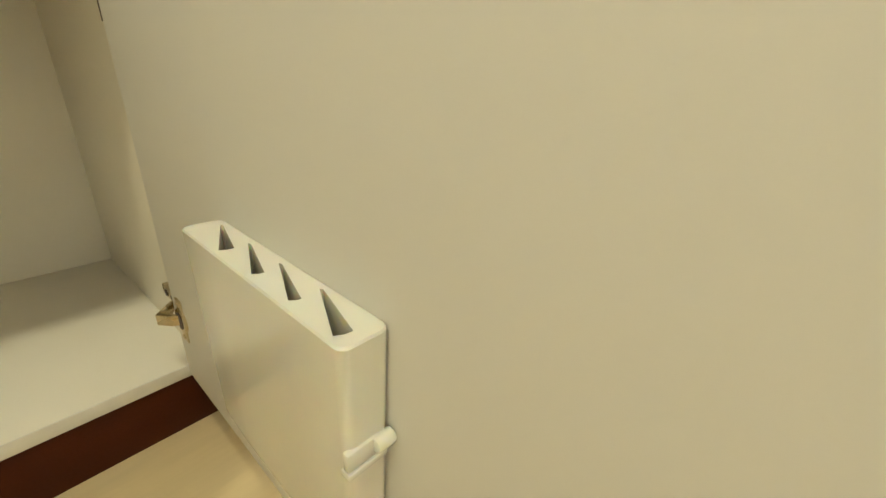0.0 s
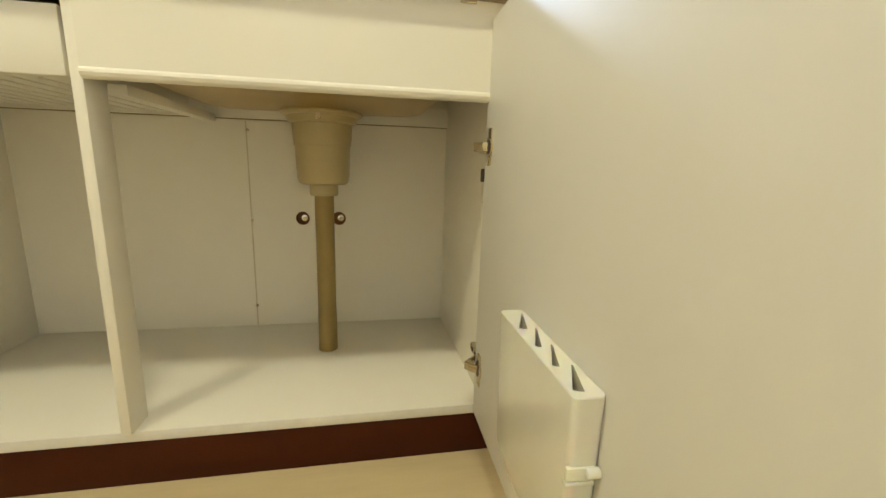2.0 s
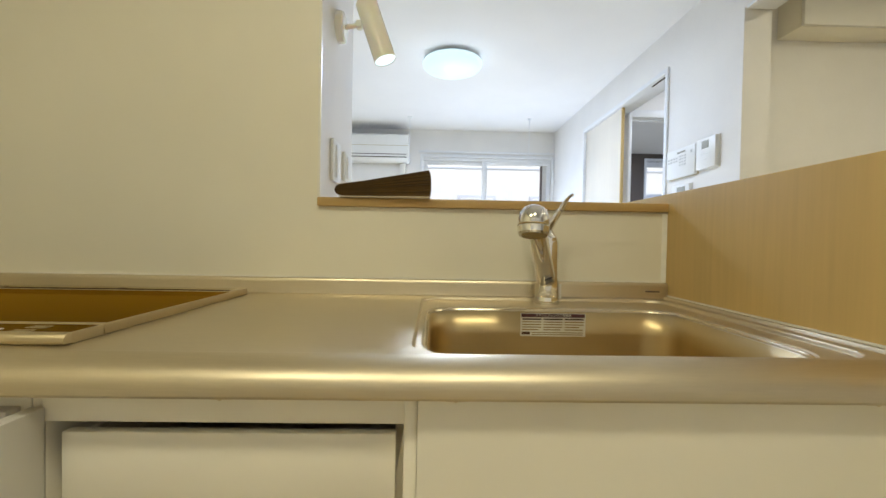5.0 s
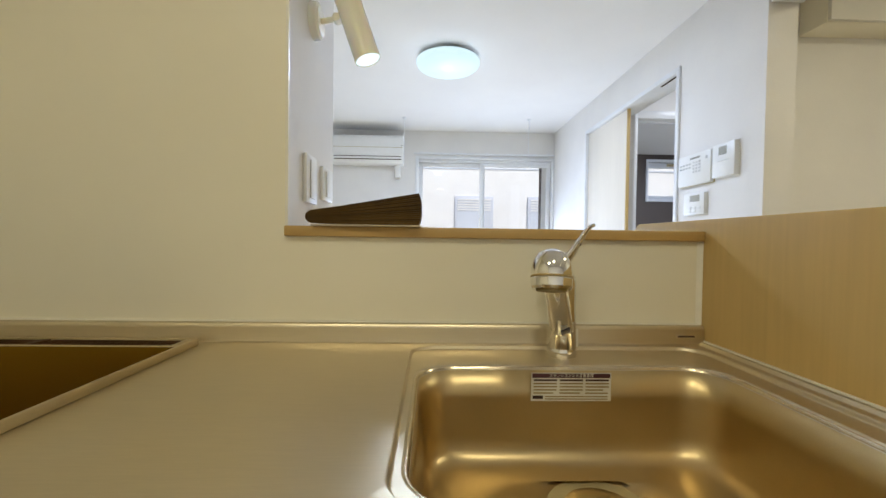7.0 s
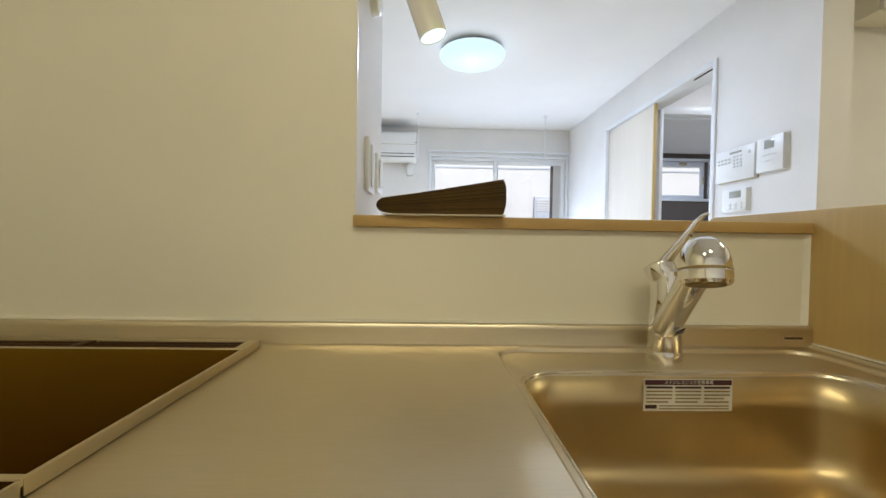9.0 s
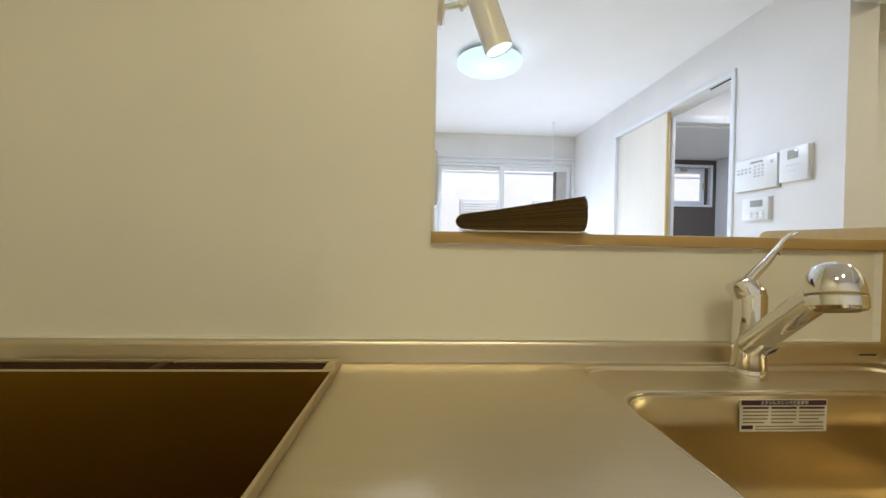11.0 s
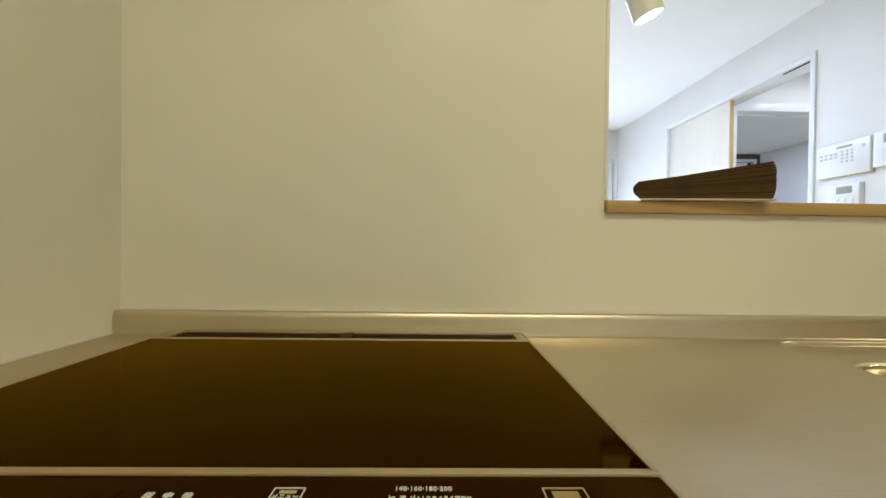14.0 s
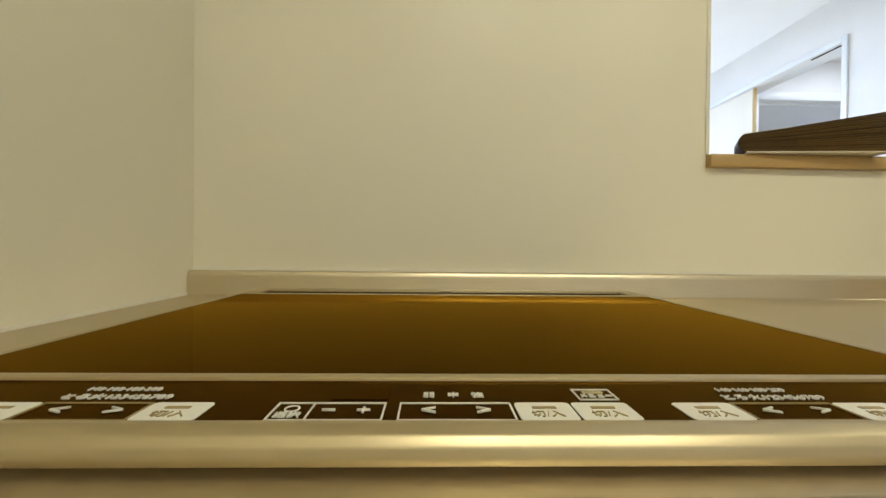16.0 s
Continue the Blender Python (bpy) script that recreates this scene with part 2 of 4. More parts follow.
def lathe(profile, at, n=36, axis=None, bm=None):
    """Turns (radius, height) pairs about an upright axis at a place, or about a given way."""
    own = bmesh.new()
    rings = []
    for r, h in profile:
        if r < 1e-6:
            rings.append([own.verts.new((0, 0, h))])
        else:
            rings.append([own.verts.new((r * math.cos(2 * math.pi * k / n), r * math.sin(2 * math.pi * k / n), h)) for k in range(n)])
    for a, b in zip(rings, rings[1:]):
        for k in range(n):
            q = [a[k % len(a)], a[(k + 1) % len(a)], b[(k + 1) % len(b)], b[k % len(b)]]
            q = list(dict.fromkeys(q))
            if len(q) > 2:
                own.faces.new(q)
    turn = Vector(axis).to_track_quat("Z", "Y").to_matrix().to_4x4() if axis else Matrix()
    bmesh.ops.transform(own, matrix=Matrix.Translation(at) @ turn, verts=own.verts)
    return join(bm, own)


def tube(points, radii, n=20, flat=1.0, bm=None):
    """A smooth tube through points with a radius at each; flat squeezes it upright."""
    own = bmesh.new()
    pts = [Vector(p) for p in points]
    rings = []
    for i, p in enumerate(pts):
        d = (pts[min(i + 1, len(pts) - 1)] - pts[max(i - 1, 0)]).normalized()
        side = d.cross(Vector((0, 0, 1)))
        side = side.normalized() if side.length > 1e-4 else Vector((1, 0, 0))
        up = side.cross(d).normalized()
        rings.append([own.verts.new(p + radii[i] * (math.cos(2 * math.pi * k / n) * side + flat * math.sin(2 * math.pi * k / n) * up)) for k in range(n)])
    for a, b in zip(rings, rings[1:]):
        for k in range(n):
            own.faces.new((a[k], a[(k + 1) % n], b[(k + 1) % n], b[k]))
    own.faces.new(rings[0])
    own.faces.new(rings[-1])
    return join(bm, own)


def prism(outline, axis, a, b, bev=0.0, bm=None):
    """A flat outline pushed along an axis ('x', 'y' or 'z') from a to b; outline in the two other axes, in order."""
    own = bmesh.new()
    put = {"x": lambda u, v, w: (w, u, v), "y": lambda u, v, w: (u, w, v), "z": lambda u, v, w: (u, v, w)}[axis]
    lo = [own.verts.new(put(u, v, a)) for u, v in outline]
    hi = [own.verts.new(put(u, v, b)) for u, v in outline]
    own.faces.new(lo)
    own.faces.new(hi)
    n = len(lo)
    for k in range(n):
        own.faces.new((lo[k], lo[(k + 1) % n], hi[(k + 1) % n], hi[k]))
    if bev:
        bmesh.ops.recalc_face_normals(own, faces=own.faces)
        bmesh.ops.bevel(own, geom=own.edges[:], offset=bev, segments=2, affect="EDGES", profile=0.5)
    return join(bm, own)


def rounded(x0, x1, y0, y1, r, per=7, side=9):
    """A rounded rectangle as a ring of points, always in the same number and order."""
    out = []
    corners = ((x1 - r, y1 - r, 0), (x0 + r, y1 - r, 90), (x0 + r, y0 + r, 180), (x1 - r, y0 + r, 270))
    for c, (cx, cy, a0) in enumerate(corners):
        arc = [(cx + r * math.cos(radians(a0 + 90 * k / per)), cy + r * math.sin(radians(a0 + 90 * k / per))) for k in range(per + 1)]
        out += arc
        nx, ny, na = corners[(c + 1) % 4]
        first = (nx + r * math.cos(radians(na)), ny + r * math.sin(radians(na)))
        out += [(arc[-1][0] + (first[0] - arc[-1][0]) * k / side, arc[-1][1] + (first[1] - arc[-1][1]) * k / side) for k in range(1, side)]
    return out


def loft(rings, cap_first=False, cap_last=False):
    own = bmesh.new()
    vs = [[own.verts.new(p) for p in ring] for ring in rings]
    n = len(vs[0])
    for a, b in zip(vs, vs[1:]):
        for k in range(n):
            own.faces.new((a[k], a[(k + 1) % n], b[(k + 1) % n], b[k]))
    if cap_first:
        own.faces.new(vs[0])
    if cap_last:
        own.faces.new(vs[-1])
    return own


def words(body, size, m, depth=0.0004, bm=None, width=None):
    """Lettering as a thin mesh, centred, in the pose m."""
    cu = bpy.data.curves.new("words", "FONT")
    cu.body, cu.size, cu.extrude, cu.align_x, cu.align_y = body, size, depth, "CENTER", "CENTER"
    cu.resolution_u = 2
    tmp = new("words", cu)
    bpy.context.view_layer.update()
    me = bpy.data.meshes.new_from_object(tmp)
    bpy.data.objects.remove(tmp)
    own = bmesh.new()
    own.from_mesh(me)
    bpy.data.meshes.remove(me)
    if width and own.verts:
        w = max(v.co.x for v in own.verts) - min(v.co.x for v in own.verts)
        bmesh.ops.transform(own, matrix=Matrix.Diagonal((width / max(w, 1e-6), 1, 1, 1)), verts=own.verts)
    bmesh.ops.transform(own, matrix=m, verts=own.verts)
    return join(bm, own)


# ---- the large structure ----
XL, XP, YW, ZC, XR, YF = -1.320, 0.4785, 0.852, 2.32, 1.29, 4.72
S = "structure"
solid("floor", box(-2.2, 3.9, -1.6, 5.95, -0.12, -0.012), FLOOR, "pale wood-grain laminate floor", "floor", kind=S)
solid("ceiling", box(-2.2, 3.9, -1.6, 5.95, ZC, ZC + 0.12), CEIL, "white papered ceiling", "ceiling", kind=S)
solid("wall_kitchen_left", box(XL - 0.12, XL, -1.55, YW, -0.012, ZC), PANEL, "smooth white kitchen panel wall beside the cooktop", "wall", kind=S)
BACK = [(-1.95, -0.012), (XP, -0.012), (XP, 1.072), (-0.438, 1.072), (-0.438, ZC), (-1.95, ZC)]
solid("wall_kitchen_back", prism(BACK, "y", YW, 1.25), PANEL, "smooth white kitchen panel wall with a serving opening", "wall", kind=S, smooth=0)
solid("wall_reveal", box(-0.4375, -0.435, YW + 0.006, 1.252, 1.0955, ZC), PAPER, "white textured wallpaper on the opening's side", "wall", kind=S)
# rear wall is never in view; its distance is set by the bounce light
solid("wall_kitchen_rear", box(-1.45, 2.7, -1.55, -1.45, -0.012, ZC), PAPER, "plain white papered wall behind the walker, unseen, placed for bounce light", "wall", kind=S)
solid("wall_living_left", box(-2.05, -1.95, 0.85, YF, -0.012, ZC), PAPER, "white papered living room wall", "wall", kind=S)
# far wall round the window
FW = bmesh.new()
box(-1.95, -0.29, YF, YF + 0.14, -0.012, ZC, bm=FW)
box(-0.29, 1.265, YF, YF + 0.14, 1.996, ZC, bm=FW)
box(1.265, 1.42, YF, YF + 0.14, -0.012, ZC, bm=FW)
solid("wall_far", FW, PAPER, "white papered wall with a tall sliding window", "wall", kind=S)
# wall with the sliding door; its kitchen end is an open passage under a header
RW = bmesh.new()
box(XR, 1.42, 1.675, 2.295, -0.012, ZC, bm=RW)
box(XR, 1.42, 2.295, 3.705, 2.068, ZC, bm=RW)
box(XR, 1.42, 3.705, YF, -0.012, ZC, bm=RW)
box(XR, 1.42, -1.45, 1.675, 2.10, ZC, bm=RW)
solid("wall_right", RW, PAPER, "white papered wall with a sliding door and wall controls", "wall", kind=S)
solid("wall_passage_end", box(1.42, 2.6, 1.98, 2.08, -0.012, ZC), PAPER, "plain white wall at the end of the passage", "wall", kind=S)
solid("wall_passage_side", box(2.6, 2.7, -1.45, 2.08, -0.012, ZC), PAPER, "plain white wall along the passage", "wall", kind=S)
# hall and bedroom behind the sliding door
HW = bmesh.new()
box(1.42, 1.435, 3.10, 3.20, -0.012, ZC, bm=HW)
box(1.435, 2.30, 3.10, 3.20, 2.045, ZC, bm=HW)
box(2.30, 3.75, 3.10, 3.20, -0.012, ZC, bm=HW)
solid("wall_hall", HW, PAPER, "white papered wall with a doorway to the bedroom", "wall", kind=S)
solid("wall_hall_side", box(2.7, 2.8, 2.08, 3.10, -0.012, ZC), PAPER, "plain white hall wall", "wall", kind=S)
solid("wall_bedroom_side", box(3.75, 3.85, 3.10, 5.75, -0.012, ZC), PAPER, "pale papered bedroom wall", "wall", kind=S)
solid("wall_bedroom_left", box(1.42, 1.50, 4.86, 5.75, -0.012, ZC), PAPER, "pale papered bedroom wall", "wall", kind=S)
BW = bmesh.new()
box(1.42, 2.95, 5.75, 5.89, -0.012, ZC, bm=BW)
box(2.95, 3.66, 5.75, 5.89, -0.012, 1.68, bm=BW)
box(2.95, 3.66, 5.75, 5.89, 2.22, ZC, bm=BW)
box(3.66, 3.85, 5.75, 5.89, -0.012, ZC, bm=BW)
solid("wall_bedroom_far", BW, BROWNPAPER, "dark brown accent wall with a small window", "wall", kind=S)

# ---- openings, trim ----
solid("trim_opening_edge", box(-0.4395, -0.4335, YW - 0.002, YW + 0.006, 1.0955, ZC), CAULK, "white corner bead at the opening", "trim", kind=S)
solid("trim_sill", box(-0.438, XP - 0.0005, 0.838, 1.16, 1.0725, 1.095, 0.0025), OAK, "light wooden sill of the serving opening", "sill", kind=S)
END = [(0.17, -0.012), (1.155, -0.012), (1.155, 1.100), (1.151, 1.110), (1.143, 1.117), (1.130, 1.121), (0.17, 1.121)]
solid("wall_end_panel", prism(END, "x", XP, XP + 0.032, 0.0015), OAKV, "light wood end panel beside the sink", "panel", kind=S)
solid("trim_caulk_panel", prism([(XP - 0.0105, YW - 0.0003), (XP - 0.0003, YW - 0.0003), (XP - 0.0003, YW - 0.0075)], "z", 0.8875, 1.072), CAULK, "white caulk line in the corner", "trim", kind=S)
solid("trim_passage_header", box(XR - 0.003, 1.423, 0.2, 1.66, 2.085, 2.099), ALU, "white passage header trim", "trim", kind=S)
BASE = box(XR - 0.008, XR - 0.0005, 1.68, 2.27, -0.012, 0.06, 0.002)
solid("baseboard", BASE, ALU, "white baseboard", "baseboard", kind=S)


def sliding_door():
    d = thing("door_1", (XR, 2.9800, 0), "pale wood sliding door, half open, in a white frame", "door", kind=S)
    part("frame_jamb", box(XR - 0.012, 1.43, 2.2800, 2.3100, -0.012, 2.08, 0.002), ALU, d, "white painted frame")
    part("frame_jamb", box(XR - 0.012, 1.43, 3.6900, 3.7200, -0.012, 2.08, 0.002), ALU, d, "white painted frame")
    part("frame_head", box(XR - 0.0125, 1.43, 2.3100, 3.6900, 2.05, 2.08, 0.002), ALU, d, "white painted frame")
    leaf = part("leaf", box(XR + 0.012, XR + 0.030, 2.9520, 3.6900, 0.012, 2.046, 0.002), DOORWOOD, d, "pale wood veneer leaf")
    part("edge_strip", box(XR + 0.010, XR + 0.032, 2.9400, 2.9525, 0.012, 2.046, 0.001), OAKV, leaf, "darker wooden edge strip")
    part("pull", box(XR + 0.008, XR + 0.0125, 3.0020, 3.0220, 0.92, 1.06, 0.001), NICKEL, leaf, "recessed metal pull")
    part("rail", box(XR + 0.014, XR + 0.026, 2.34, 2.52, 2.0465, 2.0498, 0.001), DARK, d, "dark sliding rail slot")


sliding_door()


def bedroom_doorway():
    d = thing("door_2", (1.9, 3.10, 0), "white door frame to the bedroom, open", "door frame", kind=S)
    part("jamb", box(1.4205, 1.447, 3.075, 3.22, -0.012, 2.077, 0.003), ALU, d)
    part("jamb", box(2.27, 2.33, 3.075, 3.22, -0.012, 2.077, 0.003), ALU, d)
    part("head", box(1.447, 2.27, 3.075, 3.22, 2.017, 2.077, 0.003), ALU, d)
    part("stop", box(1.4475, 2.2695, 3.14, 3.16, 1.998, 2.0168, 0.001), ALU, d)


bedroom_doorway()


def tall_window():
    w = thing("window_1", (0.5, YF, 0), "tall white-framed sliding window to the balcony", "window", kind=S)
    for n, (x0, x1) in enumerate(((-0.32, -0.285), (1.26, 1.2885))):
        part("casing", box(x0, x1, YF - 0.02, YF + 0.02, -0.012, 2.03, 0.003), ALU, w)
    part("casing", box(-0.285, 1.26, YF - 0.0205, YF + 0.02, 1.995, 2.03, 0.003), ALU, w)
    part("track_head", box(-0.285, 1.26, YF + 0.021, YF + 0.11, 1.965, 1.9945, 0.002), ALU, w)
    part("track_foot", box(-0.285, 1.26, YF + 0.021, YF + 0.11, -0.012, 0.04, 0.002), ALU, w)
    for x0, x1, y in ((-0.282, 0.49, YF + 0.075), (0.43, 1.257, YF + 0.035)):
        sash = part("sash", box(x0, x0 + 0.045, y, y + 0.03, 0.04, 1.964, 0.002), ALU, w)
        part("stile", box(x1 - 0.045, x1, y, y + 0.03, 0.04, 1.964, 0.002), ALU, sash)
        part("top_rail", box(x0 + 0.045, x1 - 0.045, y, y + 0.03, 1.925, 1.964, 0.002), ALU, sash)
        part("bottom_rail", box(x0 + 0.045, x1 - 0.045, y, y + 0.03, 0.04, 0.12, 0.002), ALU, sash)
        g = part("pane", box(x0 + 0.045, x1 - 0.045, y + 0.012, y + 0.017, 0.12, 1.925), PANE, sash, "clear glass pane", 0)
        g.visible_shadow = False
    part("latch", box(0.445, 0.475, YF + 0.022, YF + 0.034, 0.95, 1.03, 0.004), ALU, w)


tall_window()


def curtain_rail():
    c = thing("curtain_rail", (0.5, YF - 0.05, 2.03), "slim white double curtain rail above the window", "curtain rail")
    part("rail", box(-0.34, 1.28, YF - 0.075, YF - 0.060, 2.042, 2.058, 0.003), ALU, c)
    part("rail", box(-0.34, 1.28, YF - 0.045, YF - 0.030, 2.042, 2.058, 0.003), ALU, c)
    for x in (-0.25, 0.5, 1.2):
        part("bracket", box(x - 0.012, x + 0.012, YF - 0.08, YF - 0.0005, 2.058, 2.066, 0.002), ALU, c)
    for k in range(5):
        part("glider", rod((1.15 + 0.022 * k, YF - 0.037, 2.028), (1.15 + 0.022 * k, YF - 0.037, 2.042), 0.006, 0.006, 10), ALU, c)


curtain_rail()


def bedroom_window():
    w = thing("window_2", (3.3, 5.75, 1.680), "small white-framed window in a brown wall", "window", kind=S)
    part("casing", box(2.92, 2.95, 5.73, 5.80, 1.650, 2.250, 0.003), ALU, w)
    part("casing", box(3.66, 3.69, 5.73, 5.80, 1.650, 2.250, 0.003), ALU, w)
    part("casing", box(2.95, 3.66, 5.73, 5.80, 2.215, 2.250, 0.003), ALU, w)
    part("sill", box(2.95, 3.66, 5.72, 5.80, 1.650, 1.685, 0.003), ALU, w)
    part("frame_side", box(2.95, 2.99, 5.81, 5.86, 1.685, 2.215, 0.003), ALU, w)
    part("frame_side", box(3.58, 3.62, 5.81, 5.86, 1.685, 2.215, 0.003), ALU, w)
    part("frame_top", box(2.99, 3.58, 5.81, 5.86, 2.140, 2.215, 0.003), ALU, w)
    part("frame_bottom", box(2.99, 3.58, 5.81, 5.86, 1.685, 1.740, 0.003), ALU, w)
    part("catch", box(3.25, 3.35, 5.79, 5.809, 2.160, 2.200, 0.004), NICKEL, w, "metal catch")
    part("handle", box(3.59, 3.61, 5.785, 5.809, 1.900, 2.000, 0.004), NICKEL, w, "metal handle")
    g = part("pane", box(2.99, 3.58, 5.83, 5.836, 1.740, 2.140), PANE, w, "bright glass pane", 0)
    g.visible_shadow = False


bedroom_window()

# ---- outside ----
solid("ground", box(-60, 60, 4.8, 140, -3.2, -3.0), GROUND, "grey gravel ground outside", "ground", kind=S)


def neighbour():
    h = thing("neighbour_house", (0.5, 9, -3.0), "white-sided neighbouring house with grey-framed windows", "house")
    part("wall", box(-9, 11, 9.0, 15, -3.0, 3.4), FACADE, h)
    part("eaves", box(-9.4, 11.4, 8.5, 15.4, 3.4, 3.6, 0.02), FARFRAME, h)
    for x0, x1, z0, z1 in ((0.37, 1.22, 0.9, 2.03), (1.98, 2.75, 0.9, 2.03), (-3.4, -2.4, 0.9, 2.03)):
        w = part("window", box(x0, x1, 8.94, 8.999, z0, z1, 0.01), FARFRAME, h, "grey window frame")
        part("pane", box(x0 + 0.06, x1 - 0.06, 8.93, 8.9395, z0 + 0.06, z1 - 0.35), FARPANE, w, "dark glass pane", 0)
        for k in range(5):
            part("louvre", box(x0 + 0.06, x1 - 0.06, 8.925, 8.9395, z1 - 0.32 + 0.055 * k, z1 - 0.285 + 0.055 * k, 0.003), FACADE, w, "pale louvre slat")
    part("band", box(-9, 11, 8.985, 8.9995, 2.62, 2.66, 0.004), FARFRAME, h, "thin grey joint band")


neighbour()

# ---- kitchen base cabinets ----
CT, CM = 0.838, 0.846  # sunk sink zone, main worktop plane


def swing(bm):
    """Turns what hangs on the wider door about its hinge line: it stands a little short of a right angle."""
    bmesh.ops.rotate(bm, cent=(0.440, 0.268, 0), matrix=Matrix.Rotation(radians(-1.75), 3, "Z"), verts=bm.verts)
    return bm


def swung(name, bm, mat, parent, label="", smooth=25):
    return part(name, swing(bm), mat, parent, label, smooth)


def sink_cabinet():
    c = thing("sink_cabinet", (-0.08, 0.5, 0.0), "white kitchen sink cabinet with both doors wide open", "cabinet")
    part("side_panel", box(-0.612, -0.597, 0.2745, 0.7515, 0.085, 0.8042, 0.0008), MELAMINE, c)
    part("side_panel", box(0.462, 0.477, 0.2745, 0.7515, 0.085, 0.8042, 0.0008), MELAMINE, c)
    part("bottom_panel", box(-0.597, 0.462, 0.273, 0.7515, 0.075, 0.091, 0.0012), MELAMINE, c)
    part("edge_band", box(-0.612, 0.477, 0.2705, 0.2728, 0.073, 0.0915, 0.0008), CAULK, c, "pale edging strip")
    back = bmesh.new()
    # back board with two round holes, made of a plate with cut rings
    def plate(x0, x1, z0, z1, holes):
        xs = sorted({x0, x1, *[h[0] - 0.03 for h in holes], *[h[0] + 0.03 for h in holes]})
        zs = sorted({z0, z1, *[h[1] - 0.03 for h in holes], *[h[1] + 0.03 for h in holes]})
        for a, b in zip(xs, xs[1:]):
            for p, q in zip(zs, zs[1:]):
                hole = [h for h in holes if abs((a + b) / 2 - h[0]) < 1e-3 and abs((p + q) / 2 - h[1]) < 1e-3]
                if not hole:
                    back.faces.new([back.verts.new((u, 0.742, v)) for u, v in ((a, p), (b, p), (b, q), (a, q))])
                    continue
                hx, hz = hole[0]
                n = 32
                sq, ci, cb = [], [], []
                for k in range(n):
                    t = 2 * math.pi * k / n
                    cx, sz = math.cos(t), math.sin(t)
                    f = 0.03 / max(abs(cx), abs(sz))
                    sq.append(back.verts.new((hx + f * cx, 0.742, hz + f * sz)))
                    ci.append(back.verts.new((hx + 0.0185 * cx, 0.742, hz + 0.0185 * sz)))
                    cb.append(back.verts.new((hx + 0.0185 * cx, 0.747, hz + 0.0185 * sz)))
                for k in range(n):
                    back.faces.new((sq[k], sq[(k + 1) % n], ci[(k + 1) % n], ci[k]))
                    back.faces.new((ci[k], ci[(k + 1) % n], cb[(k + 1) % n], cb[k]))
    plate(-0.597, 0.462, 0.091, 0.79, [(0.068, 0.396), (0.165, 0.396)])
    part("back_panel", back, MELAMINE, c)
    part("seam_strip", box(-0.065, -0.062, 0.7398, 0.7418, 0.092, 0.648, 0.0006), SEAM, c, "thin joint strip")
    for x, z in ((-0.060, 0.625), (-0.062, 0.39), (-0.062, 0.15), (-0.40, 0.55)):
        part("screw_cap", rod((x, 0.7392, z), (x, 0.7419, z), 0.0035, 0.0035, 12), NICKEL, c, "small screw head")
    part("back_batten", box(-0.597, 0.462, 0.7205, 0.7415, 0.652, 0.70, 0.001), MELAMINE, c)
    # solid strip whose brown colour draws the shade line below the batten
    part("batten_shade_strip", box(-0.597, 0.462, 0.7300, 0.7415, 0.6500, 0.6517), PVC, c, "thin brown strip painted as the shade under the batten")
    part("post", box(-0.167, -0.151, 0.2625, 0.3185, 0.091, 0.8042, 0.0015), MELAMINE, c)
    part("top_rail", box(-0.597, -0.167, 0.2695, 0.2885, 0.764, 0.8042, 0.001), MELAMINE, c)
    ap = [(0.2565, 0.8042), (0.2745, 0.8042), (0.2745, 0.6680), (0.2730, 0.6580), (0.2685, 0.6540), (0.2605, 0.6540), (0.2550, 0.6570), (0.2530, 0.6620), (0.2540, 0.6660), (0.2565, 0.6690)]
    part("apron", prism(ap, "x", -0.1505, 0.4615), MELAMINE, c, "white apron panel with a rolled lower lip")
    part("drawer_runner", box(-0.150, -0.123, 0.3165, 0.7065, 0.640, 0.657, 0.001), MELAMINE, c)
    part("drawer_runner", box(-0.597, -0.585, 0.2965, 0.7065, 0.66, 0.68, 0.001), MELAMINE, c)
    part("kickboard", box(-0.612, 0.477, 0.2735, 0.2900, -0.012, 0.0725, 0.0005), KICK, c, "dark brown kickboard")
    for x in (-0.378, -0.106, 0.398):
        b = part("bracket", box(x - 0.013, x + 0.013, 0.2515, 0.2563, 0.7985, 0.8043, 0.001), NICKEL, c, "small metal fixing bracket")
        part("screw", rod((x, 0.2495, 0.8010), (x, 0.2516, 0.8010), 0.0028, 0.0028, 14), NICKEL, b)
    # drawer
    d = part("drawer", box(-0.577, -0.177, 0.272, 0.2875, 0.657, 0.7505, 0.0022), MELAMINE, c, "shallow white inner drawer, closed")
    part("drawer_bottom", box(-0.580, -0.182, 0.2877, 0.7065, 0.660, 0.668), MELAMINE, d)
    part("drawer_side", box(-0.580, -0.572, 0.2877, 0.7065, 0.668, 0.735), MELAMINE, d)
    part("drawer_side", box(-0.190, -0.182, 0.2877, 0.7065, 0.668, 0.735), MELAMINE, d)
    for k in range(9):
        part("rib", box(-0.56 + 0.04 * k, -0.552 + 0.04 * k, 0.3165, 0.6965, 0.6575, 0.6599), MELAMINE, d)
